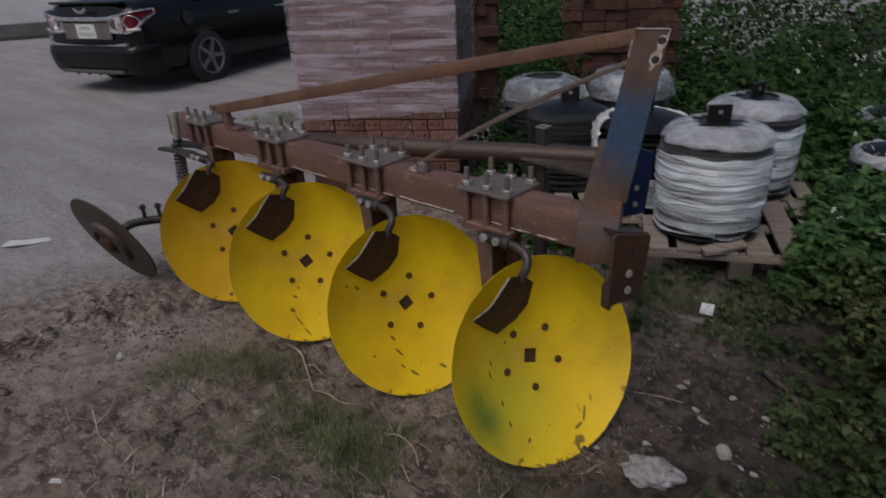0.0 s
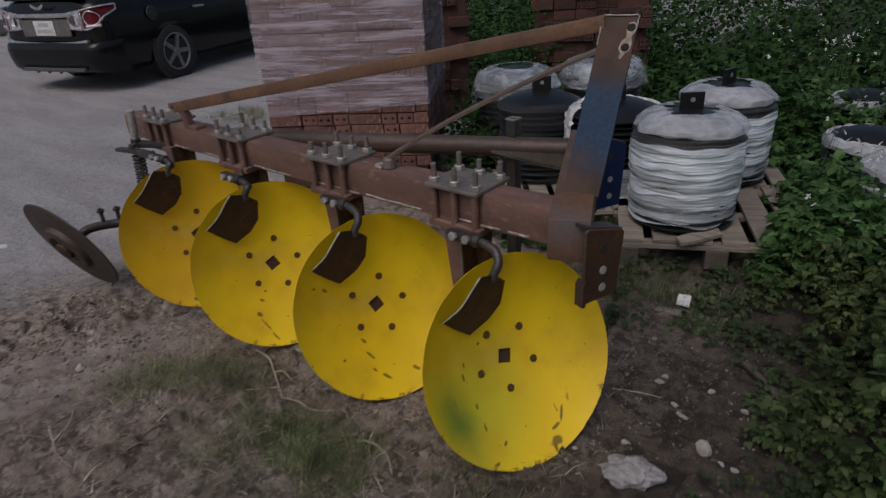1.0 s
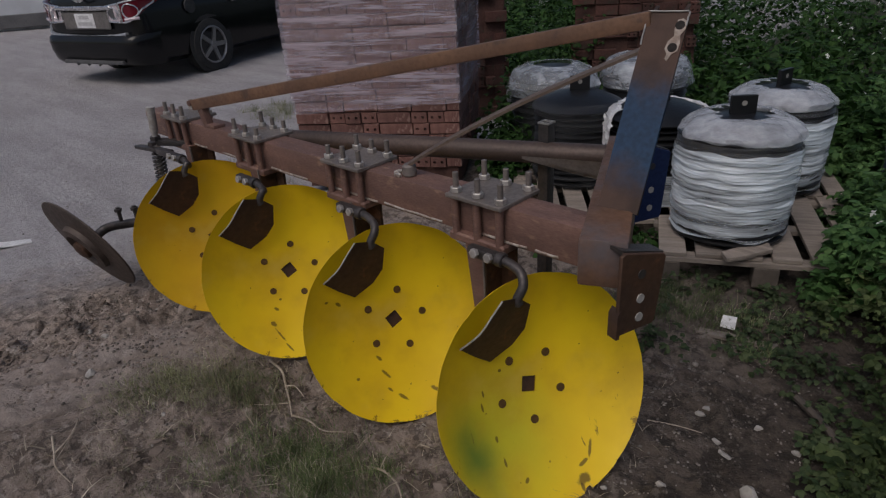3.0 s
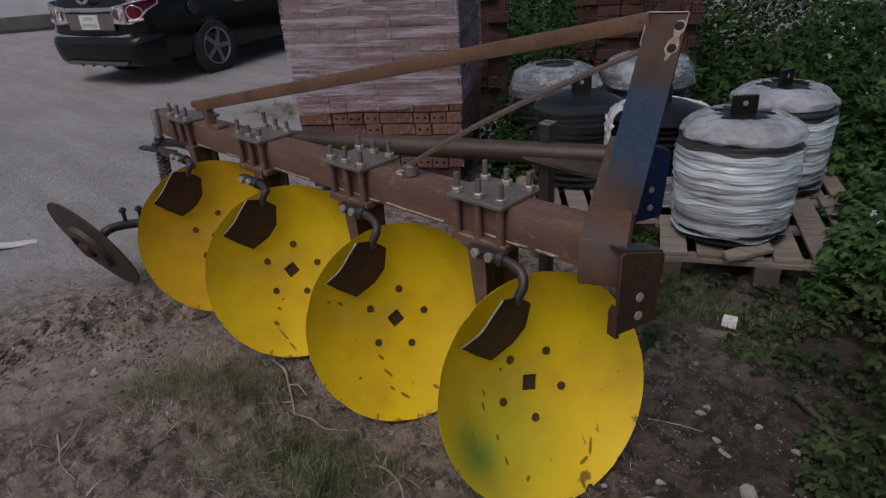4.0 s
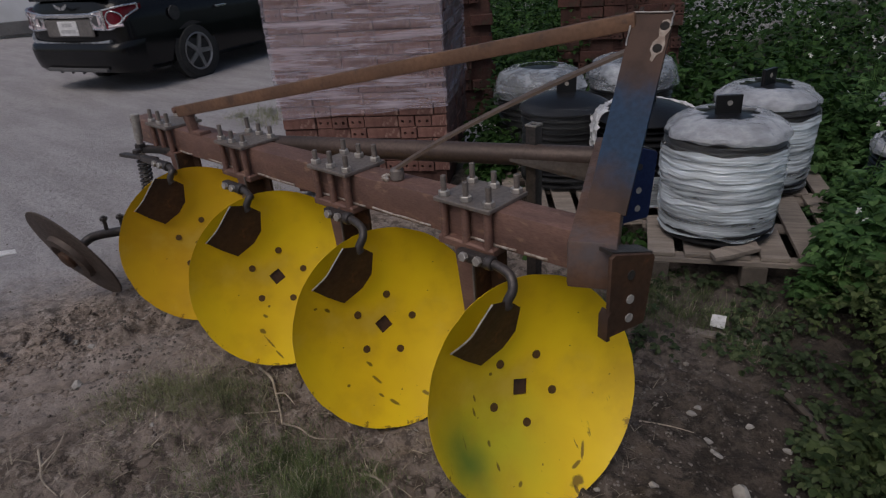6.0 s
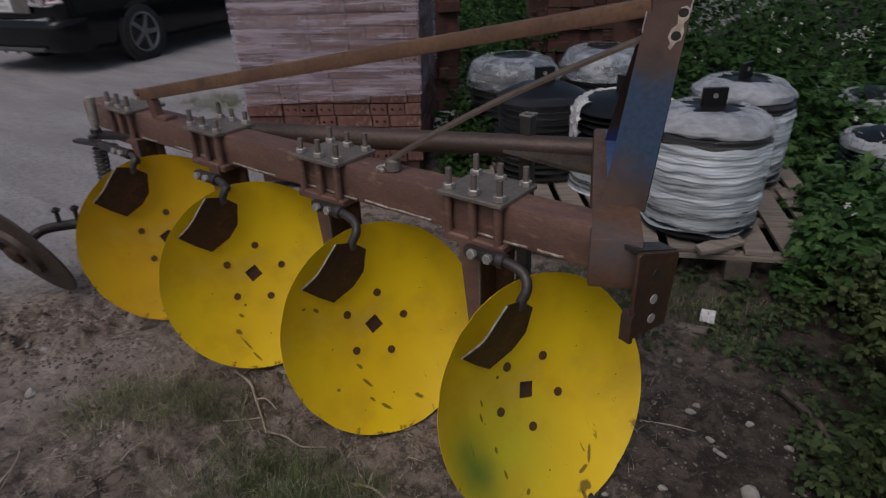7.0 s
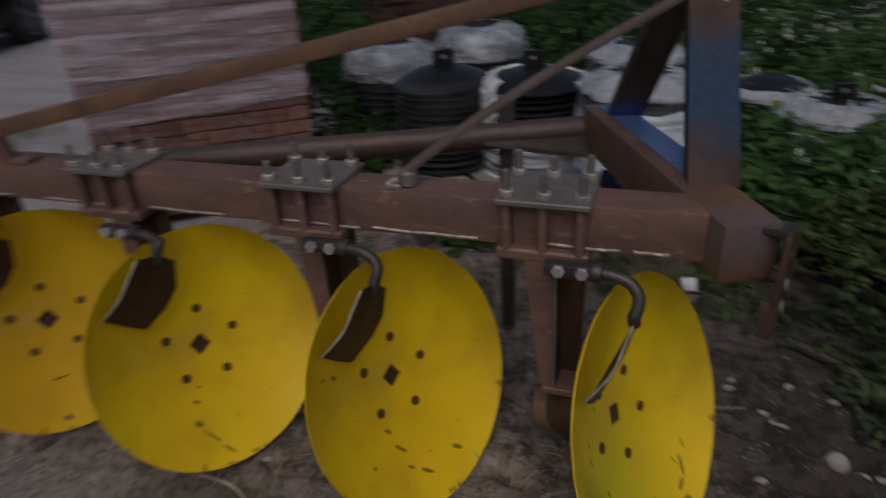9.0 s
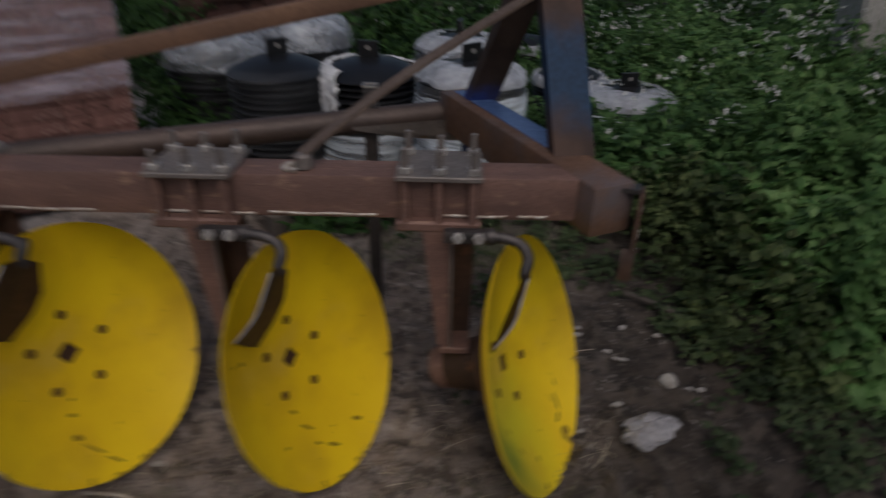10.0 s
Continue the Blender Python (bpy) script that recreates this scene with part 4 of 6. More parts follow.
def disc_stack(at, turn, wrap, seed, height=0.50, radius=0.268, lug=True):
    """Nested blades threaded on a flat bar; wrap: how the stretch film still covers it."""
    rnd = random.Random(seed)
    words = {"full": "spare black plough discs wound in milky stretch film", "top": "spare black plough discs, crumpled film over the top", "torn": "spare black plough discs, white film torn open", "bare": "spare glossy black plough discs under thin clear film", "rim": "spare black plough discs in weeds, film round the rim"}
    s = thing("disc_bundle", at, words[wrap], "disc stack", "stacks of spare plough discs", turn=turn)
    n = 13
    for k in range(n):
        z = 0.03 + k * (height - 0.10) / (n - 1)
        r = radius * rnd.uniform(0.975, 1.0)
        bm = bmesh.new()
        prof = [(r * 0.2, z + 0.07), (r * 0.55, z + 0.055), (r * 0.86, z + 0.022), (r, z), (r, z - 0.006), (r * 0.85, z + 0.012), (r * 0.2, z + 0.055)]
        lathe(bm, prof, pose(rnd.uniform(-0.006, 0.006), rnd.uniform(-0.006, 0.006), 0), 40)
        part("blade", bm, black_steel, s)
    if lug:
        bm = bmesh.new()
        box(bm, (0, 0, height + 0.035), (0.105, 0.02, 0.085), None, 0.002)
        plate = part("lug", bm, black_steel, s, "black flat lug with a hole")
        bm = bmesh.new()
        cyl(bm, (0, -0.0115, height + 0.045), (0, 0.0115, height + 0.045), 0.011, seg=14)
        part("lug_hole", bm, nut_steel, plate, "bright rim of the hole")

    def crumple(a, z):
        return 0.006 * math.sin(a * 3 + z * 17 + seed) * math.sin(z * 60 + seed) + 0.004 * noise.noise(Vector((3 * math.cos(a), 3 * math.sin(a), z * 30 + seed)))

    if wrap == "full":
        # windings: overlapping bands with rolled lower edges, cut off aslant above the lowest blades
        def rumple(a, z):
            return 0.0060 * noise.noise(Vector((1.6 * math.cos(a), 1.6 * math.sin(a), z * 26 + seed * 3))) + 0.007 * noise.noise(Vector((5 * math.cos(a), 5 * math.sin(a), z * 14 + seed)))

        low, high = 0.035, height - 0.122
        cuts = sorted([low, high] + [low + (high - low) * (k + rnd.uniform(-0.42, 0.42)) / 11 for k in range(1, 11)])
        prof = []
        for z0, z1 in zip(cuts, cuts[1:]):
            lift = rnd.uniform(0.0005, 0.007)
            for t, d in ((0.0, 0.2), (0.06, 1.0), (0.25, 0.85), (0.5, 0.55), (0.75, 0.35), (0.97, 0.0)):
                z = z0 + (z1 - z0) * t
                prof.append((radius * (0.962 + 0.048 * smoothstep(0.0, 0.30, z)) + 0.003 + lift * d, z))
        bm = bmesh.new()
        lathe(bm, prof, None, 84, False, rumple)
        for v in bm.verts:
            a = math.atan2(v.co.y, v.co.x)
            v.co.z += 0.012 * math.sin(a + seed) + 0.020 * noise.noise(Vector((2 * math.cos(a), 2 * math.sin(a), v.co.z * 12)))
        part("film", bm, film_roll, s, "glossy milky stretch film in overlapping bands")
        bm = bmesh.new()
        lathe(bm, [(radius + 0.003, high - 0.01), (radius + 0.001, high + 0.015), (radius + 0.002, high + 0.035), (radius + 0.004, high + 0.052)], None, 84, False, rumple)
        part("film_belt", bm, film_belt, s, "clear film belt showing the dark blades")
        bm = bmesh.new()
        lathe(bm, [(radius + 0.001, high + 0.046), (radius + 0.004, high + 0.049), (radius + 0.003, high + 0.060), (radius - 0.005, high + 0.076), (radius * 0.94, height - 0.040), (radius * 0.84, height - 0.018), (radius * 0.72, height - 0.003), (radius * 0.58, height + 0.002), (radius * 0.47, height + 0.004)], None, 84, False, lambda a, z: 2.2 * rumple(a, z) + 0.07 * smoothstep(height - 0.004, height + 0.004, z) * noise.noise(Vector((2.2 * math.cos(a), 2.2 * math.sin(a), seed))))
        part("film_cap", bm, film_cap, s, "crumpled milky film over the rim")
    if wrap == "top":
        prof = [(radius * 1.10, height - 0.16), (radius * 1.08, height - 0.11), (radius * 1.03, height - 0.07), (radius * 0.9, height - 0.02), (radius * 0.66, height + 0.004), (radius * 0.46, height + 0.008)]
        bm = bmesh.new()
        lathe(bm, prof, None, 60, False, lambda a, z: 1.8 * crumple(a, z) + 0.012 * noise.noise(Vector((4 * math.cos(a), 4 * math.sin(a), z * 14 + seed))))
        part("film", bm, film_top, s, "crumpled film over the top")
        bm = bmesh.new()
        lathe(bm, [(radius + 0.010, 0.02 + k * (height - 0.1) / 12) for k in range(13)], None, 60, False, crumple)
        part("film_skirt", bm, film_thin, s, "thin clear film")
    if wrap == "bare":
        bm = bmesh.new()
        lathe(bm, [(radius + 0.010, 0.02 + k * (height - 0.1) / 12) for k in range(13)] + [(radius * 0.9, height - 0.035)], None, 60, False, crumple)
        part("film_skirt", bm, film_thin, s, "thin clear film")
    if wrap in ("torn", "rim"):
        bm = bmesh.new()
        # a strip over the rim and a ragged tail hanging down one side
        rag = random.Random(seed + 5)
        prev = None
        for k in range(45 if wrap == "torn" else 61):
            a = radians(246 - k * 6)
            out = Vector((math.cos(a), math.sin(a), 0))
            thin = 1.0 - 0.65 * smoothstep(22, 30, k) if wrap == "torn" else 0.45
            reach = radius * (0.30 * thin * (0.75 + 0.5 * noise.noise(Vector((k * 0.35, seed, 1)))) + 0.04 * rag.random())
            row = []
            for t, lift in ((1.0, 0.003), (0.7, 0.016), (0.4, 0.012), (0.12, 0.018)):
                r = radius - reach * t
                top = height - 0.070 + 0.072 * (1 - (r / radius) ** 2)
                row.append(bm.verts.new(out * r + Vector((0, 0, top + lift + 0.010 * rag.random()))))
            row.append(bm.verts.new(out * (radius + 0.008 + 0.008 * rag.random()) + Vector((0, 0, height - 0.076))))
            row.append(bm.verts.new(out * (radius + 0.006 + 0.008 * rag.random()) + Vector((0, 0, height - 0.090 - 0.035 * thin * rag.random()))))
            if prev:
                for i in range(5):
                    bm.faces.new((prev[i], prev[i + 1], row[i + 1], row[i]))
            prev = row
        part("film_collar", bm, film_loose if wrap == "torn" else film_cap, s, "torn white film round the rim")
        for t in range(5 if wrap == "torn" else 0):
            # a ragged ribbon, creased lengthwise
            bm = bmesh.new()
            a0, drop, wide = radians(226 + t * 6), rag.uniform(0.14, 0.25), rag.uniform(0.030, 0.055)
            prev = None
            for k in range(13):
                q = k / 12
                a = a0 + 0.07 * noise.noise(Vector((q * 5, t, seed)))
                row = []
                for i in range(5):
                    b = a + (i - 2) / 2 * wide / radius * 0.5 * (1 - 0.55 * q) * rag.uniform(0.6, 1.3)
                    r = radius + 0.012 + 0.022 * noise.noise(Vector((i * 0.9, q * 7, t + seed))) + 0.006 * t
                    row.append(bm.verts.new((r * math.cos(b), r * math.sin(b), height - 0.058 - drop * q + 0.014 * noise.noise(Vector((i * 1.3, q * 6, t))))))
                if prev:
                    for i in range(4):
                        bm.faces.new((prev[i], prev[i + 1], row[i + 1], row[i]))
                prev = row
            part("film_tail", bm, film_loose, s, "hanging rag of white film", 1.2)
        if wrap == "torn":
            bm = bmesh.new()
            lathe(bm, [(radius + 0.006, k * 0.16 / 6) for k in range(7)], None, 60, False, crumple)
            part("film_skirt", bm, film_roll, s, "milky film round the foot")
    return s


pallet((-0.79, 3.38, 0.0), PALLET_TURN, 0.90, 0.75, 6)
pallet((-1.62, 3.46, 0.0), PALLET_TURN + 12)
pallet((-1.06, 4.10, 0.0), PALLET_TURN, 0.80, 0.75, 7)
pallet((-2.00, 4.02, 0.0), PALLET_TURN + 12)
disc_stack((-0.872, 3.227, 0.134), 40, "full", 3, 0.535, 0.247)
disc_stack((-0.925, 3.900, 0.134), 78, "full", 8, 0.52, 0.245)
disc_stack((-1.805, 3.450, 0.134), 42, "bare", 12, 0.49, 0.250)
disc_stack((-1.370, 3.500, 0.134), -8, "torn", 17, 0.48, 0.253)
disc_stack((-2.250, 3.850, 0.134), 30, "top", 21, 0.52, 0.262, False)
disc_stack((-1.850, 4.280, 0.134), 75, "top", 25, 0.54, 0.262, False)
disc_stack((0.02, 3.88, 0.0), 10, "full", 29, 0.40, 0.27)
disc_stack((-0.26, 4.20, 0.0), 60, "rim", 33, 0.43, 0.215, False)
disc_stack((-0.42, 5.02, 0.0), 20, "rim", 37, 0.45, 0.200, False)


# ---- brick stacks ----
def brick_mesh(name, size, holes, clay):
    """A brick whose end (-y) has holes pressed in; size x across the end, y deep, z high."""
    sx, sy, sz = size
    bm = bmesh.new()
    cols, rows = holes
    xs = [-sx / 2]
    for c in range(cols):
        m = -sx / 2 + (c + 0.5) * sx / cols
        xs += [m - sx * 0.085, m + sx * 0.085]
    xs.append(sx / 2)
    zs = [0.0]
    for r in range(rows):
        m = (r + 0.5) * sz / rows
        zs += [m - min(sz / rows * 0.17, sx * 0.09), m + min(sz / rows * 0.17, sx * 0.09)]
    zs.append(sz)
    grid = [[bm.verts.new((x, -sy / 2, z)) for x in xs] for z in zs]
    for j in range(len(zs) - 1):
        for i in range(len(xs) - 1):
            q = (grid[j][i], grid[j][i + 1], grid[j + 1][i + 1], grid[j + 1][i])
            if i % 2 == 1 and j % 2 == 1:
                deep = [bm.verts.new(v.co + Vector((0, 0.035, 0))) for v in q]
                for k in range(4):
                    bm.faces.new((q[k], q[(k + 1) % 4], deep[(k + 1) % 4], deep[k]))
                bm.faces.new(deep)
            else:
                bm.faces.new(q)
    b = [bm.verts.new((x, sy / 2, z)) for x, z in ((-sx / 2, 0), (sx / 2, 0), (sx / 2, sz), (-sx / 2, sz))]
    bm.faces.new(b[::-1])
    bm.faces.new([grid[0][0], b[0], b[1]] + grid[0][::-1][:-1])
    bm.faces.new([b[3]] + grid[-1] + [b[2]])
    bm.faces.new([b[0]] + [g[0] for g in grid] + [b[3]])
    bm.faces.new([b[2]] + [g[-1] for g in grid[::-1]] + [b[1]])
    bmesh.ops.recalc_face_normals(bm, faces=bm.faces)
    me = bpy.data.meshes.new(name)
    bm.to_mesh(me)
    bm.free()
    me.materials.append(clay)
    return me


def brick_stack(at, turn, wide, deep, rows, row_h, end_w, long_w, holes, seed, label, sides=("front", "right"), header=0.4, skip_rows=0, clay=brick_red, loose=0.0, mixed=False):
    """A cube of loose bricks; the front is local -y and the right side local +x. The origin is the front face's middle, on the ground."""
    rnd = random.Random(seed)
    s = thing("brick_stack", at, label, "brick stack", "stacks of new bricks", turn=turn)
    end = brick_mesh("brick_end", (end_w - 0.008, long_w, row_h - 0.007), holes, clay)
    side = brick_mesh("brick_side", (long_w - 0.008, end_w, row_h - 0.007), (1, 1), clay)
    # a long side has no holes
    bm = bmesh.new()
    box(bm, (0, 0, (row_h - 0.007) / 2), (long_w - 0.008, end_w, row_h - 0.007), None, 0.002)
    bm.to_mesh(side)
    bm.free()
    bm = bmesh.new()
    box(bm, (0, deep / 2, rows * row_h / 2), (wide - 0.05, deep - 0.05, rows * row_h - 0.01))
    part("core", bm, brick_core, s)
    for face in sides:
        run = wide if face == "front" else deep - end_w
        for r in range(skip_rows, rows):
            x = 0.0 if face == "front" else end_w
            stretch = rnd.choice((0.12, 0.30, 0.92)) if mixed and r > 8 else header
            while x < (run if face == "front" else deep) - 0.02:
                head = rnd.random() < stretch
                w = min(end_w if head else long_w, (wide if face == "front" else deep) - x)
                me, full, d = (end, end_w, long_w) if head else (side, long_w, end_w)
                jut = rnd.uniform(-0.004, 0.014) - loose * rnd.uniform(-0.03, 0.05)
                if rnd.random() < 0.14 * loose:
                    x += w
                    continue
                m = Matrix.Translation((x + w / 2, d / 2 + jut, r * row_h)) @ pose(0, 0, 0, 0, 0, rnd.uniform(-0.7, 0.7) * (1 + 5 * loose)) @ Matrix.Diagonal((w / full, 1, 1, 1))
                if face == "front":
                    m = Matrix.Translation((-wide / 2, 0, 0)) @ m
                else:
                    m = Matrix.Translation((wide / 2, 0, 0)) @ pose(0, 0, 0, 0, 0, 90) @ m
                share("brick", me, s, m)
                x += w
    return s


BF = Vector((math.cos(radians(34)), math.sin(radians(34)), 0))
front_mid = Vector((-2.800, 2.845, 0.0))
stack = brick_stack((front_mid.x, front_mid.y, 0.032), 34, 0.990, 1.00, 19, 0.068, 0.098, 0.205, (2, 1), 31, "red hollow bricks stacked and wound in clear stretch film", header=0.45, skip_rows=2, mixed=True)


def brick_film():
    """Film round the upper rows: wavy bands from just above the bare foot to the top."""
    wide, deep, lo, hi = 0.990 / 2 + 0.008, 1.00, 0.468, 1.30
    bm = bmesh.new()
    loop = [(-wide, deep + 0.008)] + [(-wide, deep * (1 - k / 6)) for k in range(1, 6)]
    loop += [(-wide + 2 * wide * k / 24, -0.008) for k in range(25)] + [(wide, deep * k / 10) for k in range(1, 10)] + [(wide, deep + 0.008)]
    loop += [(wide - 2 * wide * k / 8, deep + 0.008) for k in range(1, 8)]
    rings = []
    steps = 60
    for j in range(steps + 1):
        z = lo + (hi - lo) * j / steps
        ring = []
        for k, (x, y) in enumerate(loop):
            n = noise.noise(Vector((x * 2.2, y * 2.2, z * 26)))
            out = Vector((x, y - deep / 2, 0)).normalized() * (0.004 + 0.006 * n)
            dz = (0.018 * noise.noise(Vector((x * 4, y * 4, 7))) + 0.056 * (x + wide) / (2 * wide)) * (1 - j / 10) if j < 10 else 0.0
            ring.append(bm.verts.new((x + out.x, y + out.y, z + dz)))
        rings.append(ring)
    n = len(loop)
    for r0, r1 in zip(rings, rings[1:]):
        for k in range(n):
            bm.faces.new((r0[k], r0[(k + 1) % n], r1[(k + 1) % n], r1[k]))
    part("film", bm, film_brick, stack, "clear stretch film in overlapping bands")


brick_film()
brick_stack((-3.43, 4.60, 0.0), 47, 0.36, 0.6, 15, 0.085, 0.085, 0.18, (2, 2), 41, "dark stack of hollow bricks behind the wrapped one", header=0.75, clay=brick_old, loose=1.0)
brick_stack((-2.53, 5.37, 0.0), 32, 0.97, 0.9, 13, 0.085, 0.085, 0.18, (2, 2), 47, "loose red brick stack at the edge of the weeds", ("front",), header=0.6, skip_rows=4, clay=brick_old, loose=1.0)


# ---- the parked car ----
def build_car():
    car = thing("car", (-6.86, 4.02, 0.18), "black parked sedan with chrome-edged tail lamps, seen from behind", "car", turn=0)
    paint, nt, sh, at = start_material("black_car_paint")
    dirt = noise_of(nt, at, 3, 5)
    nt.links.new(blend(nt, times(nt, ramp(nt, dirt, 0.4, 0.8), 0.35), (0.006, 0.0065, 0.008), (0.016, 0.0155, 0.015)), sh.inputs["Base Color"])
    nt.links.new(times(nt, times(nt, dirt, 0.22), 0.06, "ADD"), sh.inputs["Roughness"])
    sh.inputs["Specular IOR Level"].default_value = 0.32
    chrome = surface("chrome", (0.72, 0.72, 0.74), (0.62, 0.62, 0.65), 9, 60, 0.24, 0.9, 0.05)
    alloy = surface("alloy", (0.34, 0.34, 0.35), (0.26, 0.26, 0.275), 9, 60, 0.40, 0.8, 0.1)
    rubber = surface("rubber", (0.022, 0.022, 0.022), (0.035, 0.034, 0.033), 9, 60, 0.8, 0.0, 0.4)
    plastic = surface("grey_plastic", (0.10, 0.10, 0.105), (0.07, 0.07, 0.075), 9, 60, 0.6, 0.0, 0.2)
    red_glass, nt, sh, at = start_material("red_lamp_glass")
    nt.links.new(blend(nt, noise_of(nt, at, 30, 3), (0.15, 0.009, 0.020), (0.085, 0.006, 0.014)), sh.inputs["Base Color"])
    sh.inputs["Roughness"].default_value = 0.12
    clear_glass = surface("clear_lamp_glass", (0.78, 0.68, 0.72), (0.55, 0.45, 0.50), 30, 70, 0.25, 0.2, 0.3)
    glass, nt, sh, at = start_material("car_glass")
    sh.inputs["Base Color"].default_value, sh.inputs["Roughness"].default_value = (0.012, 0.014, 0.016, 1), 0.06
    # local axes: x to the right of the car, y ahead, origin at the right rear wheel's foot; the body's middle is at x = -0.78
    MID, HALF = -0.79, 0.885
    stations = [  # y, half width, floor, waist height, roof half width, roof height
        (-1.02, 0.62, 0.34, 0.86, 0.55, 0.93), (-0.99, 0.76, 0.28, 0.92, 0.60, 1.03), (-0.90, 0.84, 0.24, 0.95, 0.66, 1.08), (-0.70, 0.875, 0.22, 0.96, 0.68, 1.11),
        (-0.35, 0.885, 0.21, 0.96, 0.68, 1.14), (0.1, 0.89, 0.20, 0.95, 0.60, 1.32), (0.6, 0.89, 0.20, 0.94, 0.57, 1.44), (1.4, 0.89, 0.20, 0.93, 0.57, 1.46),
        (2.0, 0.89, 0.20, 0.92, 0.60, 1.36), (2.6, 0.885, 0.20, 0.90, 0.68, 1.02), (3.2, 0.87, 0.22, 0.82, 0.66, 0.92), (3.5, 0.78, 0.26, 0.74, 0.60, 0.80)]
    bm = bmesh.new()
    rings = []
    for y, w, lo, waist, rw, roof in stations:
        half = [(0.0, lo), (w * 0.80, lo), (w * 0.955, lo + 0.07), (w * 0.985, lo + 0.20), (w, 0.58), (w * 0.985, 0.72), (w * 0.965, waist - 0.06), (w * 0.93, waist), ((w * 0.93 + rw) / 2, (waist + roof) / 2), (rw, roof - 0.03), (rw * 0.8, roof), (0.0, roof + 0.012)]
        ring = [bm.verts.new((MID + a, y, b)) for a, b in half] + [bm.verts.new((MID - a, y, b)) for a, b in half[-2:0:-1]]
        rings.append(ring)
    n = len(rings[0])
    for r0, r1 in zip(rings, rings[1:]):
        for k in range(n):
            bm.faces.new((r0[k], r0[(k + 1) % n], r1[(k + 1) % n], r1[k]))
    bm.faces.new(rings[0][::-1]), bm.faces.new(rings[-1])
    bmesh.ops.subdivide_edges(bm, edges=bm.edges, cuts=1, use_grid_fill=True, smooth=0.25)
    body = part("body", bm, paint, car, "", 0.7)

    def p(name, bm, mat, label="", parent=None):
        return part(name, bm, mat, parent or car, label, 0.5)

    def rear(x, z):
        """A point on the tail, which curves forward to the sides."""
        lean = 0.955 if z > 0.7 else 0.985
        y = float(np.interp(abs(x) / lean, (0.0, 0.62, 0.76, 0.84, 0.875, 0.89), (-1.03, -1.02, -0.985, -0.89, -0.69, -0.40)))
        return Vector((MID + x + (0.015 if x > 0.6 else -0.015 if x < -0.6 else 0.0), y - 0.012, z))

    def strip(points, w, mat, name, label="", parent=None):
        bm = bmesh.new()
        sweep(bm, [rear(*q) + Vector((0, -0.012, 0)) for q in points], w, 8, 4)
        return p(name, bm, mat, label, parent)

    # bumper: lower skin standing proud of the body; a pale strip paints the sky's reflection on its upper ledge
    bm = bmesh.new()
    cols = [math.sin((k / 32 - 0.5) * math.pi) * 0.855 for k in range(33)]
    prof = [(0.0, 0.600), (-0.075, 0.575), (-0.095, 0.52), (-0.085, 0.41), (-0.05, 0.30), (0.03, 0.24)]
    grid = [[bm.verts.new(rear(x, z) + Vector((0, d * (1 - 0.6 * smoothstep(0.70, 0.85, abs(x))), 0))) for d, z in prof] for x in cols]
    for a, b in zip(grid, grid[1:]):
        for i in range(len(prof) - 1):
            bm.faces.new((a[i], b[i], b[i + 1], a[i + 1]))
    bumper = part("bumper", bm, paint, car, "black rear bumper", 1.3)
    strip([(-0.82, 0.690), (-0.72, 0.610), (-0.5, 0.580), (0, 0.570), (0.4, 0.578), (0.62, 0.600)], 0.026, surface("ledge_sky_grey", (0.42, 0.43, 0.45), (0.26, 0.27, 0.29), 4, 30, 0.25, 0.4, 0.1), "ledge_reflection", "pale strip painting the sky reflection on the bumper ledge", bumper)
    bm = bmesh.new()
    box(bm, rear(0, 0.285) + Vector((0, -0.045, 0)), (1.05, 0.06, 0.045), None, 0.014, 2)
    p("diffuser", bm, plastic, "grey lower diffuser", bumper)
    for k in range(4):
        bm = bmesh.new()
        box(bm, rear(-0.3 + 0.2 * k, 0.262) + Vector((0, -0.055, 0)), (0.022, 0.05, 0.035), pose(0, 0, 0, 20, 0, 0), 0.006)
        p("fin", bm, plastic, "", bumper)
    # number plate in its recess
    bm = bmesh.new()
    box(bm, rear(0, 0.755) + Vector((0, -0.006, 0)), (0.80, 0.03, 0.20), None, 0.012)
    recess = p("plate_recess", bm, surface("recess_grey", (0.15, 0.14, 0.135), (0.11, 0.10, 0.10), 5, 40, 0.5), "grey number plate recess")
    bm = bmesh.new()
    box(bm, rear(0, 0.755) + Vector((0, -0.026, 0)), (0.33, 0.008, 0.165), None, 0.003)
    plate = p("number_plate", bm, paper_mat, "white number plate with dark bars", recess)
    for dz, w in ((0.04, 0.17), (-0.032, 0.25)):
        bm = bmesh.new()
        box(bm, rear(0, 0.755 + dz) + Vector((0, -0.0315, 0)), (w, 0.003, 0.040))
        p("bar", bm, surface("plate_ink", (0.40, 0.40, 0.42), (0.52, 0.52, 0.54), 40, 90, 0.7), "", plate)
    # chrome strip and lamps
    bm = bmesh.new()
    box(bm, rear(0, 0.895) + Vector((0, -0.02, 0)), (0.98, 0.04, 0.050), None, 0.012)
    p("chrome_strip", bm, chrome, "bright chrome strip over the plate")
    def skin(x, z, out):
        q = rear(x, z)
        return q + (Vector((q.x - MID, q.y + 0.35, 0))).normalized() * out

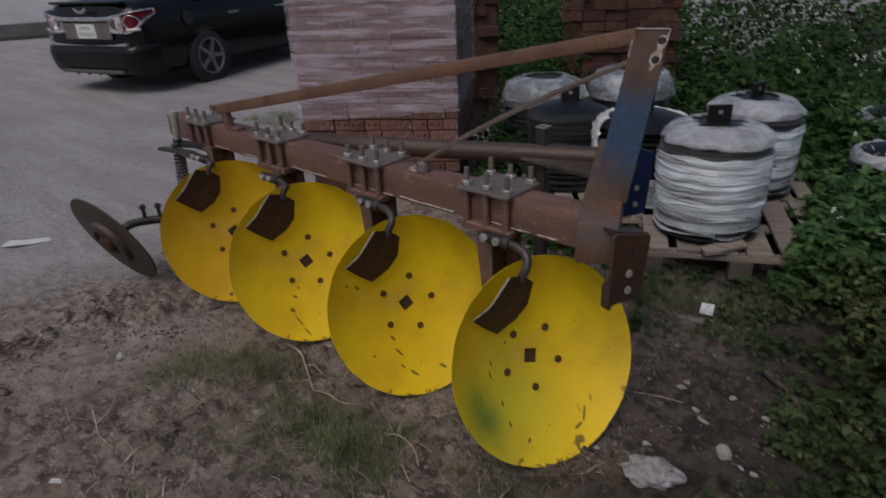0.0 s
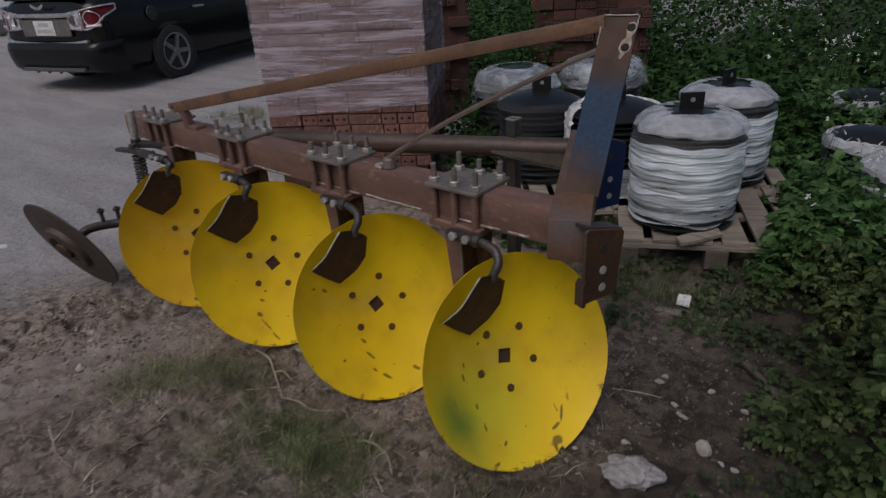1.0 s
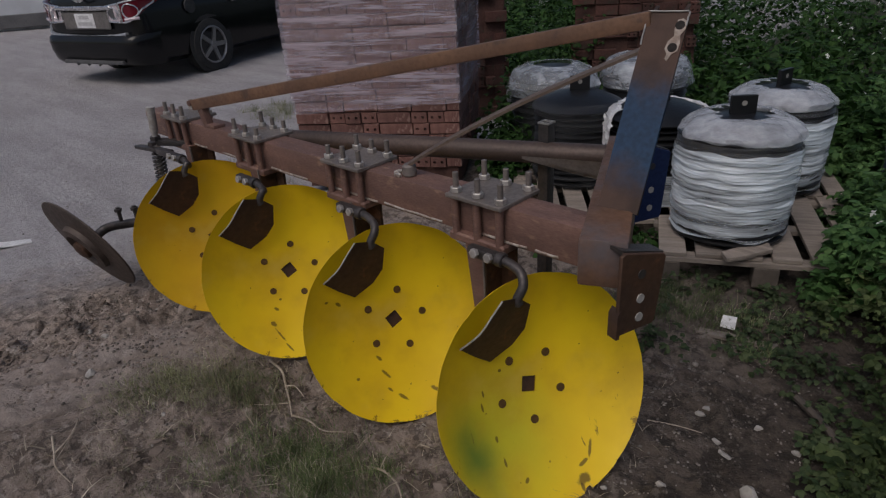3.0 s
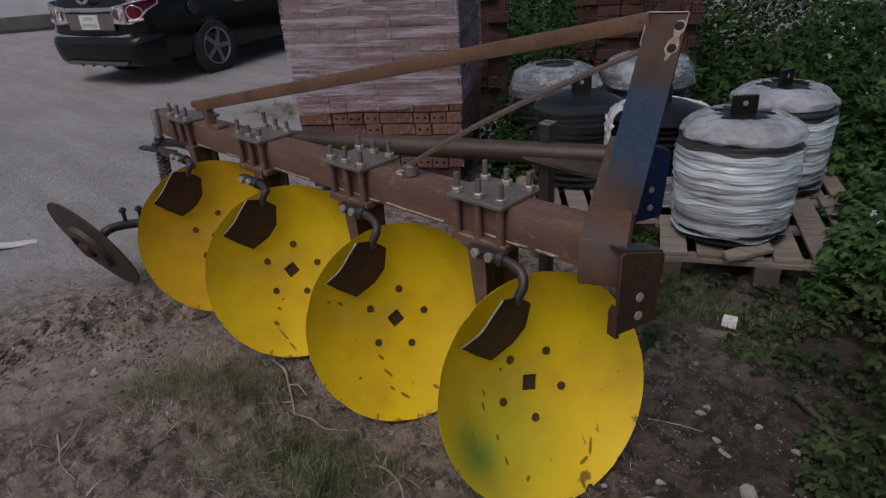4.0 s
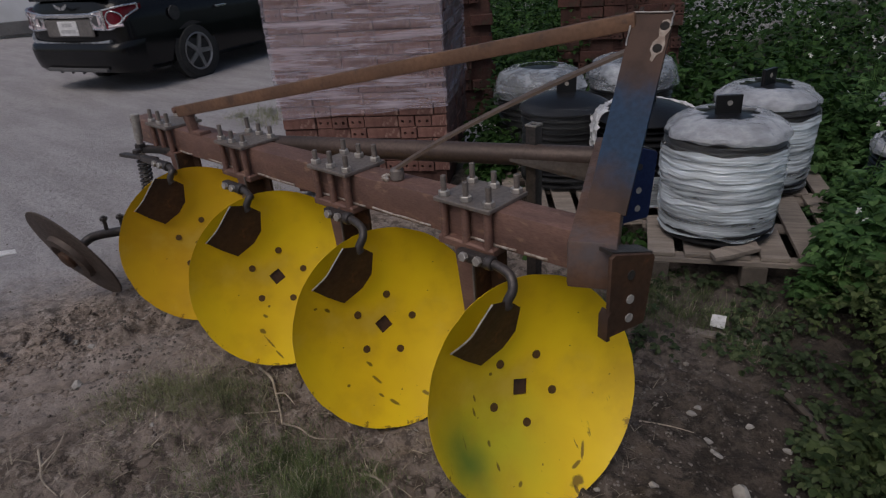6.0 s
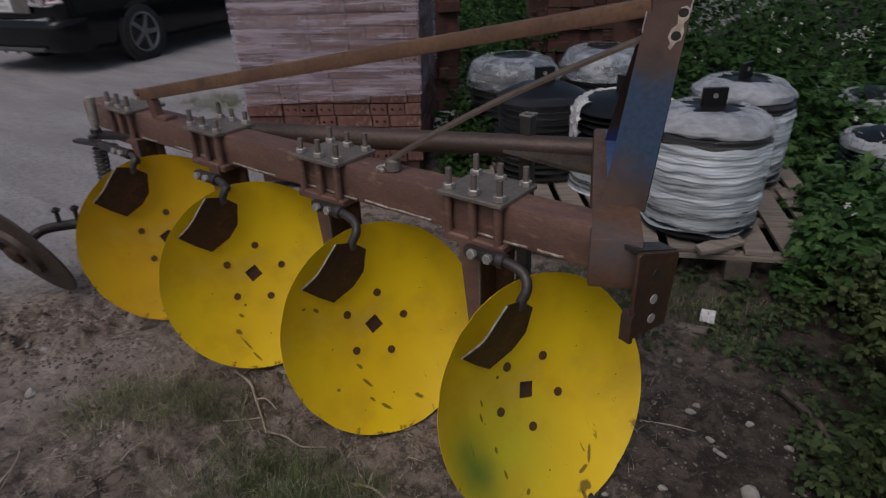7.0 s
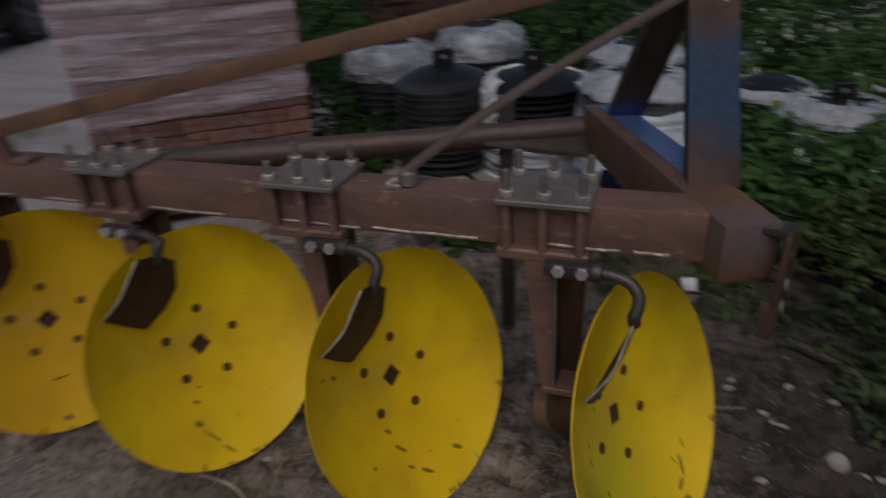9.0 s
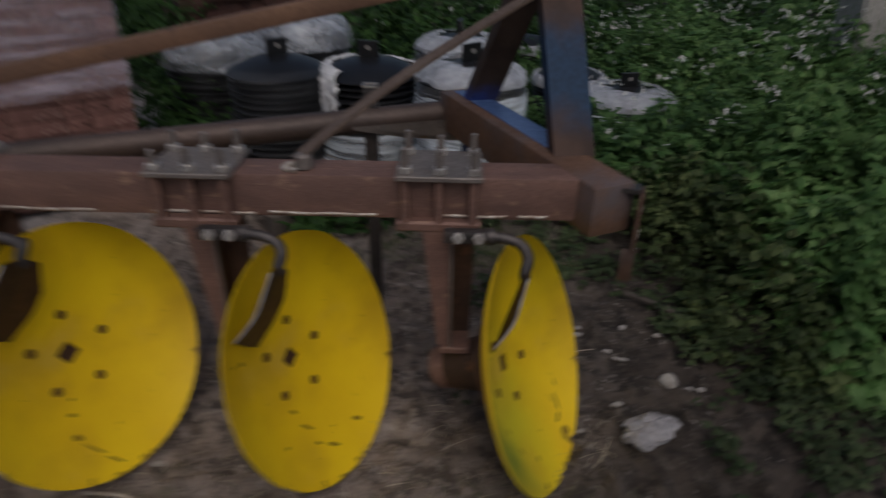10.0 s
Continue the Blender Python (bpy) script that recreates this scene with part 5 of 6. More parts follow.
    for side in (-1, 1):
        for x0, x1, lo0, lo1, hi0, hi1, mat, name in ((0.40, 0.585, 0.745, 0.735, 0.915, 0.940, clear_glass, "reversing_lamp"), (0.60, 0.828, 0.735, 0.935, 0.945, 0.988, red_glass, "tail_lamp")):
            bm = bmesh.new()
            cols = 8
            tops, lows = [], []
            for k in range(cols + 1):
                t = k / cols
                x = side * (x0 + (x1 - x0) * t)
                lo = lo0 + (lo1 - lo0) * t ** 3 if mat is red_glass else lo0 + (lo1 - lo0) * t
                hi = hi0 + (hi1 - hi0) * t
                tops.append(skin(x, hi, 0.022)), lows.append(skin(x, lo, 0.022))
            grid = [[bm.verts.new(a), bm.verts.new(b), bm.verts.new(b - Vector((0, -0.05, 0))), bm.verts.new(a - Vector((0, -0.05, 0)))] for a, b in zip(tops, lows)]
            for g0, g1 in zip(grid, grid[1:]):
                for k in range(4):
                    bm.faces.new((g0[k], g0[(k + 1) % 4], g1[(k + 1) % 4], g1[k]))
            bm.faces.new(grid[0]), bm.faces.new(grid[-1][::-1])
            lamp = p(name, bm, mat, "lamp with a bright chrome edge")
            bm = bmesh.new()
            loop = tops + lows[::-1] + [tops[0]]
            for u, v in zip(loop, loop[1:]):
                cyl(bm, u, v, 0.011, seg=8)
            p("chrome_edge", bm, chrome, "chrome edge", lamp)
            cx, cz, r = side * (x0 + (x1 - x0) * (0.42 if mat is red_glass else 0.5)), 0.855 if mat is red_glass else 0.835, 0.078 if mat is red_glass else 0.062
            bm = bmesh.new()
            sweep(bm, [skin(cx + r * math.cos(a), cz + r * math.sin(a), 0.028) for a in [2 * math.pi * k / 16 for k in range(17)]], 0.009, 8, 2)
            p("lamp_ring", bm, chrome, "chrome ring", lamp)
            if mat is red_glass:
                bm = bmesh.new()
                strip_pts = [skin(side * (0.63 + 0.14 * k / 4), 0.765 + 0.01 * k / 4, 0.026) for k in range(5)]
                sweep(bm, strip_pts, 0.018, 8, 2)
                p("lamp_lens", bm, clear_glass, "", lamp)
            else:
                bm = bmesh.new()
                cyl(bm, skin(cx, cz, 0.020), skin(cx, cz, 0.026), r * 0.9, seg=24)
                p("lamp_lens", bm, plastic, "grey lens", lamp)
    bm = bmesh.new()
    for hand in (-1, 1):
        slab(bm, [(0, 0), (hand * 0.11, 0.045), (hand * 0.10, 0.01), (hand * 0.02, -0.03)], 0.008, Matrix.Translation(rear(0, 0.985) + Vector((0, -0.045, 0))) @ pose(0, 0, 0, 90, 0, 0))
    p("badge", bm, chrome, "plain bright winged shape")
    # spoiler lip, fuel flap, door handles, glass
    bm = bmesh.new()
    box(bm, (MID, -0.97, 1.075), (1.25, 0.10, 0.03), None, 0.012, 2)
    p("boot_lip", bm, paint)
    bm = bmesh.new()
    cyl(bm, (MID + 0.875, -0.25, 0.83), (MID + 0.892, -0.25, 0.83), 0.085, seg=24)
    p("fuel_flap", bm, surface("flap_sheen", (0.06, 0.06, 0.065), (0.04, 0.04, 0.045), 9, 60, 0.25), "round fuel flap")
    for y in (0.55, 1.55):
        bm = bmesh.new()
        box(bm, (MID + 0.895, y, 0.83), (0.03, 0.20, 0.03), None, 0.01, 2)
        p("door_handle", bm, chrome, "bright door handle")
    bm = bmesh.new()
    slab(bm, [(-0.05, 1.02), (0.45, 1.30), (1.45, 1.36), (2.1, 1.03)], 0.01, Matrix.Translation((MID + 0.80, 0, 0)) @ Matrix(((0, 0, 1, 0), (1, 0, 0, 0), (0, 1, 0, 0), (0, 0, 0, 1))))
    p("side_window", bm, glass)
    # wheels
    for wx, wy in ((0.0, 0.0), (0.0, 2.62), (-1.58, 0.0), (-1.58, 2.62)):
        out = 1 if wx == 0 else -1
        bm = bmesh.new()
        cyl(bm, (wx + 0.079, wy, 0.335), (wx + 0.092 if out > 0 else wx - 0.1, wy, 0.335), 0.368, seg=40)
        arch = p("wheel_arch", bm, rubber, "dark wheel arch")
        m = Matrix.Translation((wx, wy, 0.334)) @ pose(0, 0, 0, 0, 90 * out, 0)
        bm = bmesh.new()
        lathe(bm, [(0.215, -0.10), (0.31, -0.105), (0.334, -0.07), (0.334, 0.07), (0.31, 0.105), (0.235, 0.112), (0.222, 0.09)], m, 48)
        wheel = p("wheel", bm, rubber, "black tyre with a five-spoke alloy rim")
        bm = bmesh.new()
        lathe(bm, [(0.222, 0.10), (0.232, 0.118), (0.222, 0.122), (0.208, 0.108), (0.208, 0.03)], m, 48, False)
        p("rim", bm, alloy, "alloy rim", wheel)
        bm = bmesh.new()
        cyl(bm, m @ Vector((0, 0, 0.02)), m @ Vector((0, 0, 0.04)), 0.21, seg=32)
        p("rim_back", bm, surface("rim_shadow", (0.02, 0.02, 0.02), (0.03, 0.03, 0.03), 9, 60, 0.7), "", wheel)
        for k in range(5):
            bm = bmesh.new()
            a = 2 * math.pi * k / 5 + 0.3
            c, s = math.cos(a), math.sin(a)
            slab(bm, [(0.03 * c - 0.030 * s, 0.03 * s + 0.030 * c, 0.112), (0.03 * c + 0.030 * s, 0.03 * s - 0.030 * c, 0.112), (0.215 * c + 0.024 * s, 0.215 * s - 0.024 * c, 0.118), (0.215 * c - 0.024 * s, 0.215 * s + 0.024 * c, 0.118)], 0.03, m)
            p("spoke", bm, alloy, "", wheel)
        bm = bmesh.new()
        cyl(bm, m @ Vector((0, 0, 0.08)), m @ Vector((0, 0, 0.122)), 0.045, seg=20, bevel=0.006)
        p("hub_cap", bm, alloy, "", wheel)
    return car


car = build_car()
car.matrix_basis = pose(-8.146, 4.601, -0.02, 0, 0, 17.5)


# ---- plants ----
def leaf_cloud(name, leaves, material, label, category):
    """One mesh of folded leaves: rows of place, heading, droop, length, width."""
    a = np.array(leaves, float)
    pos, head, droop, ln, wd = a[:, :3], a[:, 3], a[:, 4], a[:, 5], a[:, 6]
    d = np.stack([np.cos(head) * np.cos(droop), np.sin(head) * np.cos(droop), np.sin(droop)], 1)
    s = np.stack([-np.sin(head), np.cos(head), np.zeros(len(a))], 1)
    up = np.cross(d, s)
    up *= np.sign(up[:, 2:3]) + (up[:, 2:3] == 0)
    L, W = ln[:, None], wd[:, None]
    v = np.stack([pos, pos + d * L * 0.30 + s * W * 0.5 + up * W * 0.10, pos + d * L * 0.30 - s * W * 0.5 + up * W * 0.10, pos + d * L * 0.72 + s * W * 0.40, pos + d * L * 0.72 - s * W * 0.40, pos + d * L - up * L * 0.14], 1).reshape(-1, 3)
    base = np.arange(len(a))[:, None] * 6
    tri = np.concatenate([base + np.array(t) for t in ((0, 1, 2), (1, 3, 2), (3, 4, 2), (3, 5, 4))], 0)
    me = bpy.data.meshes.new(name)
    me.from_pydata(v.tolist(), [], tri.tolist())
    me.materials.append(material)
    return tagged(new(name, me), label, category, kind="stuff")


def weed_edge(x, y):
    """Metres into the weeds: they fill the side past the hitch and close in behind the pallets."""
    border = float(np.interp(y, (1.8, 2.25, 2.6, 2.85, 3.2, 4.2), (-0.02, -0.06, -0.14, -0.40, -0.56, -0.56)))
    side = min((x - border) * 0.9, (y - 1.80) * 0.9)
    back = (y - 4.25) * 0.85 + (x + 1.2) * 0.35
    return max(side, back) + 0.10 * noise.noise(Vector((x * 3, y * 3, 2)))


def on_pallets(x, y):
    return any((x - a) ** 2 + (y - b) ** 2 < r * r for a, b, r in ((-0.87, 3.23, 0.36), (-0.92, 3.90, 0.36), (-1.80, 3.45, 0.36), (-1.37, 3.50, 0.36), (-2.25, 3.85, 0.34), (-1.85, 4.28, 0.34), (-0.80, 3.25, 0.33), (0.02, 3.88, 0.29), (-0.26, 4.20, 0.25), (-0.42, 5.02, 0.24)))


def in_bricks(x, y):
    q = Vector((x - front_mid.x, y - front_mid.y, 0))
    a, b = q.dot(BF), q.dot(Vector((-BF.y, BF.x, 0)))
    return abs(a) < 0.55 and -0.1 < b < 1.1


def weed_height(e, x, y):
    return min(0.16 + 0.32 * smoothstep(0.0, 0.25, e) + 0.14 * smoothstep(0.3, 1.2, e) + 0.50 * smoothstep(1.0, 4.0, e), 1.25) * (0.78 + 0.5 * noise.noise(Vector((x * 1.4, y * 1.4, 9))) ** 2 + 0.42 * noise.noise(Vector((x * 3.1, y * 3.1, 4))))


def grow(rnd, out, x, y, top, spread_r, count, size):
    """One bushy plant: three-fingered leaves over a dome, turned outwards and drooping."""
    for _ in range(count):
        a, t = rnd.uniform(0, 6.283), rnd.random() ** 0.6
        r = spread_r * math.sin(t * 1.5) * rnd.uniform(0.7, 1.15)
        z = ground_z(x, y) + max(top * (0.10 + 0.90 * math.cos(t * 1.45)) * rnd.uniform(0.72, 1.08), 0.012)
        ln = rnd.uniform(*size)
        head, droop = a + rnd.gauss(0, 0.8), rnd.gauss(-0.25, 0.45)
        px, py = x + r * math.cos(a), y + r * math.sin(a)
        for fan, k in ((0.0, 1.0), (1.0, 0.75), (-1.0, 0.75)):
            out.append((px, py, z, head + fan * rnd.uniform(0.8, 1.15), droop + rnd.gauss(0, 0.2), ln * k, ln * k * rnd.uniform(0.50, 0.72)))


def build_weeds():
    rnd = random.Random(77)
    near, edge, lit_leaves, far, low, flowers, stems = [], [], [], [], [], [], []
    for _ in range(7600):
        x, y = rnd.uniform(-0.75, 3.0), rnd.uniform(1.6, 5.4)
        e = weed_edge(x, y)
        if e < 0 or on_pallets(x, y) or rnd.random() > (0.30 + 0.55 * e) * smoothstep(3.0, 2.2, x + 0.5 * noise.noise(Vector((x, y, 3)))):
            continue
        h = weed_height(e, x, y) * rnd.uniform(0.55, 1.2)
        # lighter leaf colour where light falls, duller along the near fringe
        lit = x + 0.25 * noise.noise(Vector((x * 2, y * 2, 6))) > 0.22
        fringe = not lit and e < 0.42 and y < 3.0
        grow(rnd, lit_leaves if lit else edge if fringe else near, x, y, h, rnd.uniform(0.04, 0.09) + 0.10 * h, int(18 + 34 * h), rnd.choice(((0.012, 0.028), (0.016, 0.036), (0.022, 0.046), (0.032, 0.060)) if fringe else ((0.014, 0.034), (0.020, 0.050), (0.030, 0.060), (0.042, 0.078))))
    for _ in range(9000):
        x, y = rnd.uniform(-8.0, 9.0), rnd.uniform(3.6, 13.0)
        e = max(weed_edge(x, y), (y - 5.9) + 0.3 * (x + 2.0) if x > -5.5 else -1)
        if e < 0 or on_pallets(x, y) or in_bricks(x, y) or (-0.75 < x < 2.3 and y < 5.4) or rnd.random() > 1.0 / (1 + 0.25 * e * e):
            continue
        if -4.1 < x < -1.75 and y < 4.55:
            continue
        h = weed_height(e, x, y) * (1.0 + 0.07 * max(0, y - 5)) * rnd.uniform(0.6, 1.15)
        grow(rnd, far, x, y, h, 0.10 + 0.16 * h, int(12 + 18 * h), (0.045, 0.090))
    for x, y, h in ((-2.18, 3.36, 0.34), (-2.26, 3.48, 0.42), (-2.40, 3.60, 0.50), (-2.55, 3.70, 0.50), (-2.48, 3.95, 0.55), (-2.62, 4.10, 0.60), (-2.75, 4.30, 0.70), (-2.30, 3.42, 0.40), (-2.42, 3.62, 0.50), (-2.22, 3.30, 0.30), (-2.55, 3.85, 0.55), (-2.12, 3.20, 0.22), (-2.95, 4.75, 0.95), (-3.02, 4.95, 1.10), (-2.85, 4.85, 0.85), (-2.7, 4.6, 0.6), (-2.9, 5.2, 1.2), (-1.30, 2.95, 0.12), (-1.5, 2.85, 0.10), (-0.02, 3.50, 0.36), (0.14, 3.55, 0.36), (0.28, 3.68, 0.38), (-0.16, 3.52, 0.34), (-0.26, 3.66, 0.36), (0.35, 3.85, 0.4)):
        for _ in range(5):
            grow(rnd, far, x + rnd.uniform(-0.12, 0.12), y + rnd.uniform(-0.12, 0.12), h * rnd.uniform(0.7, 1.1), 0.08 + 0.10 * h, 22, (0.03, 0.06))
    # plants close in front of the stacks that stand in the weeds
    for cx, cy, n in ((-0.30, 3.80, 70), (-0.42, 4.62, 50), (0.10, 4.25, 30)):
        for _ in range(n):
            x, y = cx + rnd.gauss(0, 0.16), cy + rnd.gauss(0, 0.09)
            if not on_pallets(x, y):
                grow(rnd, near, x, y, rnd.uniform(0.18, 0.34), rnd.uniform(0.05, 0.10), 26, (0.022, 0.055))
    # seedlings on the bare soil in front of the weeds
    for _ in range(2100):
        x, y = rnd.uniform(-1.0, 0.7), rnd.uniform(1.25, 3.0)
        e = weed_edge(x, y)
        away = math.hypot((x + 0.42) / 0.26, (y - 2.0) / 0.42)
        if e > 0.06 or away < 1.0 or rnd.random() > math.exp(3.0 * e) or (y < 1.75 and x < -0.28) or noise.noise(Vector((x * 5, y * 5, 40))) < -0.05:
            continue
        grow(rnd, low, x, y, rnd.uniform(0.02, 0.08), rnd.uniform(0.02, 0.05), rnd.randint(4, 9), (0.016, 0.034))
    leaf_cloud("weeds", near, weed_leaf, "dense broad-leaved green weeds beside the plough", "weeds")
    leaf_cloud("weeds", lit_leaves, weed_lit_leaf, "leafy weeds in the open, leaves coloured brighter for the light there", "weeds")
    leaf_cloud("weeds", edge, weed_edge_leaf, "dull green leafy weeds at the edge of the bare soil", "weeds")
    leaf_cloud("weeds", far, weed_shade_leaf, "tall green weeds behind the pallets", "weeds")
    leaf_cloud("seedlings", low, seedling_leaf, "low pale green seedlings on the soil", "weeds")
    # flowers: loose heads of a few small five-petalled flowers on a thin stem
    tries = 0
    count = 0
    while count < 1000 and tries < 40000:
        tries += 1
        x, y = (rnd.uniform(-0.7, 2.4), rnd.uniform(2.0, 5.5)) if rnd.random() < 0.70 else (rnd.uniform(-2.0, 3.0), rnd.uniform(4.4, 7.5))
        e = weed_edge(x, y)
        if e < 0.12 or on_pallets(x, y) or noise.noise(Vector((x * 1.8, y * 1.8, 31))) < -0.18 or rnd.random() > 0.12 + 0.7 * smoothstep(0.2, 1.0, e):
            continue
        z = ground_z(x, y) + weed_height(e, x, y) * rnd.uniform(1.28, 1.55) + 0.05
        count += 1
        for b in range(rnd.choice((1, 1, 1, 2, 2, 3))):
            cx, cy, cz = x + rnd.gauss(0, 0.016), y + rnd.gauss(0, 0.016), z + rnd.uniform(-0.020, 0.020)
            r, facing, tilt = rnd.uniform(0.010, 0.016), rnd.uniform(0, 6.283), rnd.uniform(0.3, 1.2)
            for k in range(5):
                h = k * 1.2566 + cx * 50
                flowers.append((cx, cy, cz, h, tilt * math.cos(h - facing), r, r * 0.62))
        stems.append((x, y, z))
    leaf_cloud("wildflowers", flowers, petal, "small white wildflowers scattered over the weeds", "flowers")
    verts, faces = [], []
    for x, y, z in stems:
        b = len(verts)
        lean = rnd.uniform(-0.05, 0.05)
        verts += [(x - 0.0015 + lean, y, z - 0.28), (x + 0.0015 + lean, y, z - 0.28), (x, y + 0.0015, z), (x + lean, y + 0.003, z - 0.28)]
        faces += [(b, b + 1, b + 2), (b + 1, b + 3, b + 2), (b + 3, b, b + 2)]
    me = bpy.data.meshes.new("flower_stems")
    me.from_pydata(verts, [], faces)
    me.materials.append(weed_leaf)
    tagged(new("flower_stems", me), "thin green flower stems among the weeds", "stems", kind="stuff")


build_weeds()


def blade_patch(name, blades, material, label):
    """Grass: bent three-sided blades; rows of place, heading, length, width, lean."""
    verts, faces = [], []
    for x, y, z, h, ln, w, lean in blades:
        c, s = math.cos(h), math.sin(h)
        b = len(verts)
        mx, my = x + c * ln * lean * 0.35, y + s * ln * lean * 0.35
        tx, ty = x + c * ln * lean, y + s * ln * lean
        rise = math.sqrt(max(0.002, 1 - lean * lean))
        mz, tz = z + ln * 0.7 * rise, z + ln * rise
        verts += [(x - s * w, y + c * w, z), (x + s * w, y - c * w, z), (mx - s * w * 0.7, my + c * w * 0.7, mz), (mx + s * w * 0.7, my - c * w * 0.7, mz), (tx, ty, tz)]
        faces += [(b, b + 1, b + 3, b + 2), (b + 2, b + 3, b + 4)]
    me = bpy.data.meshes.new(name)
    me.from_pydata(verts, [], faces)
    me.materials.append(material)
    return tagged(new(name, me), label, "grass", kind="stuff")


def build_grass():
    rnd = random.Random(5)
    # middle, radii, blades and tallness of each patch; the last two are the thick green ones
    patches = [(-2.06, 0.96, 0.10, 0.07, 420, 0.7), (-1.98, 1.10, 0.14, 0.08, 900, 0.8), (-1.84, 1.22, 0.14, 0.08, 900, 0.8), (-1.68, 1.26, 0.12, 0.07, 520, 0.8), (-1.62, 0.86, 0.30, 0.16, 320, 0.6), (-0.72, 1.35, 0.2, 0.10, 300, 0.8), (-3.6, 2.4, 0.5, 0.3, 400, 1.0), (-5.30, 3.72, 0.34, 0.20, 900, 1.5), (-0.80, 2.70, 0.36, 0.14, 1800, 1.1), (-1.24, 1.19, 0.15, 0.08, 1300, 1.05), (-1.14, 1.13, 0.12, 0.07, 800, 1.0), (-1.40, 1.14, 0.14, 0.09, 600, 0.8), (-1.40, 0.98, 0.16, 0.07, 420, 0.7), (-1.10, 1.30, 0.10, 0.05, 260, 0.8)]
    pale, green, dry = [], [], []
    for i, (cx, cy, rx, ry, n, grown) in enumerate(patches):
        for _ in range(n // 13):
            tx, ty = rnd.gauss(cx, rx * 0.6), rnd.gauss(cy, ry * 0.65)
            tall, wide = grown * rnd.uniform(0.5, 1.2), rnd.uniform(0.012, 0.045)
            for _ in range(rnd.randint(14, 40)):
                x, y = rnd.gauss(tx, wide), rnd.gauss(ty, wide)
                b = (x, y, relief(x, y) - 0.002, rnd.uniform(0, 6.283), tall * rnd.uniform(0.022, 0.075), rnd.uniform(0.0005, 0.0011), rnd.uniform(0.40, 0.98))
                (dry if rnd.random() < 0.14 else green if i > 7 else pale).append(b)
    for _ in range(1500):
        x, y = rnd.uniform(-2.2, -0.5), rnd.uniform(0.5, 2.2)
        dry.append((x, y, relief(x, y) + 0.001, rnd.uniform(0, 6.283), rnd.uniform(0.02, 0.07), rnd.uniform(0.0006, 0.0012), rnd.uniform(0.9, 0.998)))
    for _ in range(300):
        x, y = rnd.uniform(-2.1, -0.5), rnd.uniform(0.45, 1.75)
        dry.append((x, y, relief(x, y) + 0.005, rnd.uniform(0, 6.283), rnd.uniform(0.03, 0.12), rnd.uniform(0.0010, 0.0030), rnd.uniform(0.95, 0.999)))
    blade_patch("grass", pale, grass_leaf, "thin patches of short pale green grass on soil")
    blade_patch("grass", green, grass_green, "thick tuft of fresh green grass on soil")
    blade_patch("dry_grass", dry, dry_grass, "scattered dry grass stalks on soil")


build_grass()


# ---- stones, twigs and litter ----
def rock(name, at, size, seed, material, label, category="stone", group="stones on the soil"):
    bm = bmesh.new()
    bmesh.ops.create_icosphere(bm, subdivisions=2, radius=0.5)
    rnd = random.Random(int(seed * 10))
    planes = [(Vector((rnd.gauss(0, 1), rnd.gauss(0, 1), rnd.gauss(0, 1))).normalized(), rnd.uniform(0.24, 0.38)) for _ in range(8)]
    for v in bm.verts:
        for n, d in planes:
            v.co -= n * max(0.0, v.co.dot(n) - d)
        v.co = Vector((v.co.x * size[0], v.co.y * size[1], v.co.z * size[2])) * (1.35 + noise.noise(v.co * 6 + Vector((0, seed, 0))) * 0.10)
    ob = part(name, bm, material, None, label, 0.45)
    ob.location = (at[0], at[1], at[2] + size[2] * 0.22 - 0.012)
    return tagged(ob, label, category, group)


bm = bmesh.new()
bmesh.ops.create_icosphere(bm, subdivisions=4, radius=0.5)
for v in bm.verts:
    ridge = abs(noise.noise(v.co * 3.1)) * 0.5 + abs(noise.noise(v.co * 7.0 + Vector((3, 1, 2)))) * 0.22
    v.co = Vector((v.co.x * 0.165, v.co.y * 0.105, max(v.co.z, -0.3) * 0.078)) * (0.80 + ridge)
bag = tagged(part("plastic_bag", bm, film_material("bag_film", 0.55, 0.95, (2.0, 2.0, 2.0), (0.40, 0.385, 0.40), 0.9, (0.40, 0.85), 0.6), None, "", 0.5), "crumpled whitish plastic bag lying on the soil", "litter")
bag.matrix_basis = pose(-0.372, 1.643, relief(-0.372, 1.643) + 0.030, 0, 0, 25)
rock("stone", (-0.246, 1.880, relief(-0.246, 1.880) + 0.010), (0.050, 0.045, 0.045), 5.2, stone_mat, "small pale angular stone on the soil")
for k, (x, y, s) in enumerate(((-0.356, 2.011, 0.026), (-0.377, 2.026, 0.020), (-0.402, 2.050, 0.028), (-0.441, 1.743, 0.026), (-0.491, 2.135, 0.030), (-0.190, 1.858, 0.024), (-0.152, 1.862, 0.022), (-0.443, 1.769, 0.022), (-0.328, 2.174, 0.026), (-0.486, 2.164, 0.024), (-0.208, 2.149, 0.028), (-0.62, 1.93, 0.02), (-0.56, 1.66, 0.02), (-2.330, 0.918, 0.052), (-1.853, 0.986, 0.02), (-2.215, 1.215, 0.060), (-2.55, 1.30, 0.05), (-1.143, 1.531, 0.02), (-2.541, 1.053, 0.035), (-1.70, 1.50, 0.03), (-2.62, 1.02, 0.035))):
    rock("stone", (x, y, relief(x, y) + 0.012), (s * 1.0, s * 0.7, s * 0.5), 7 + k * 1.7, stone_mat, "small grey stone on the soil")


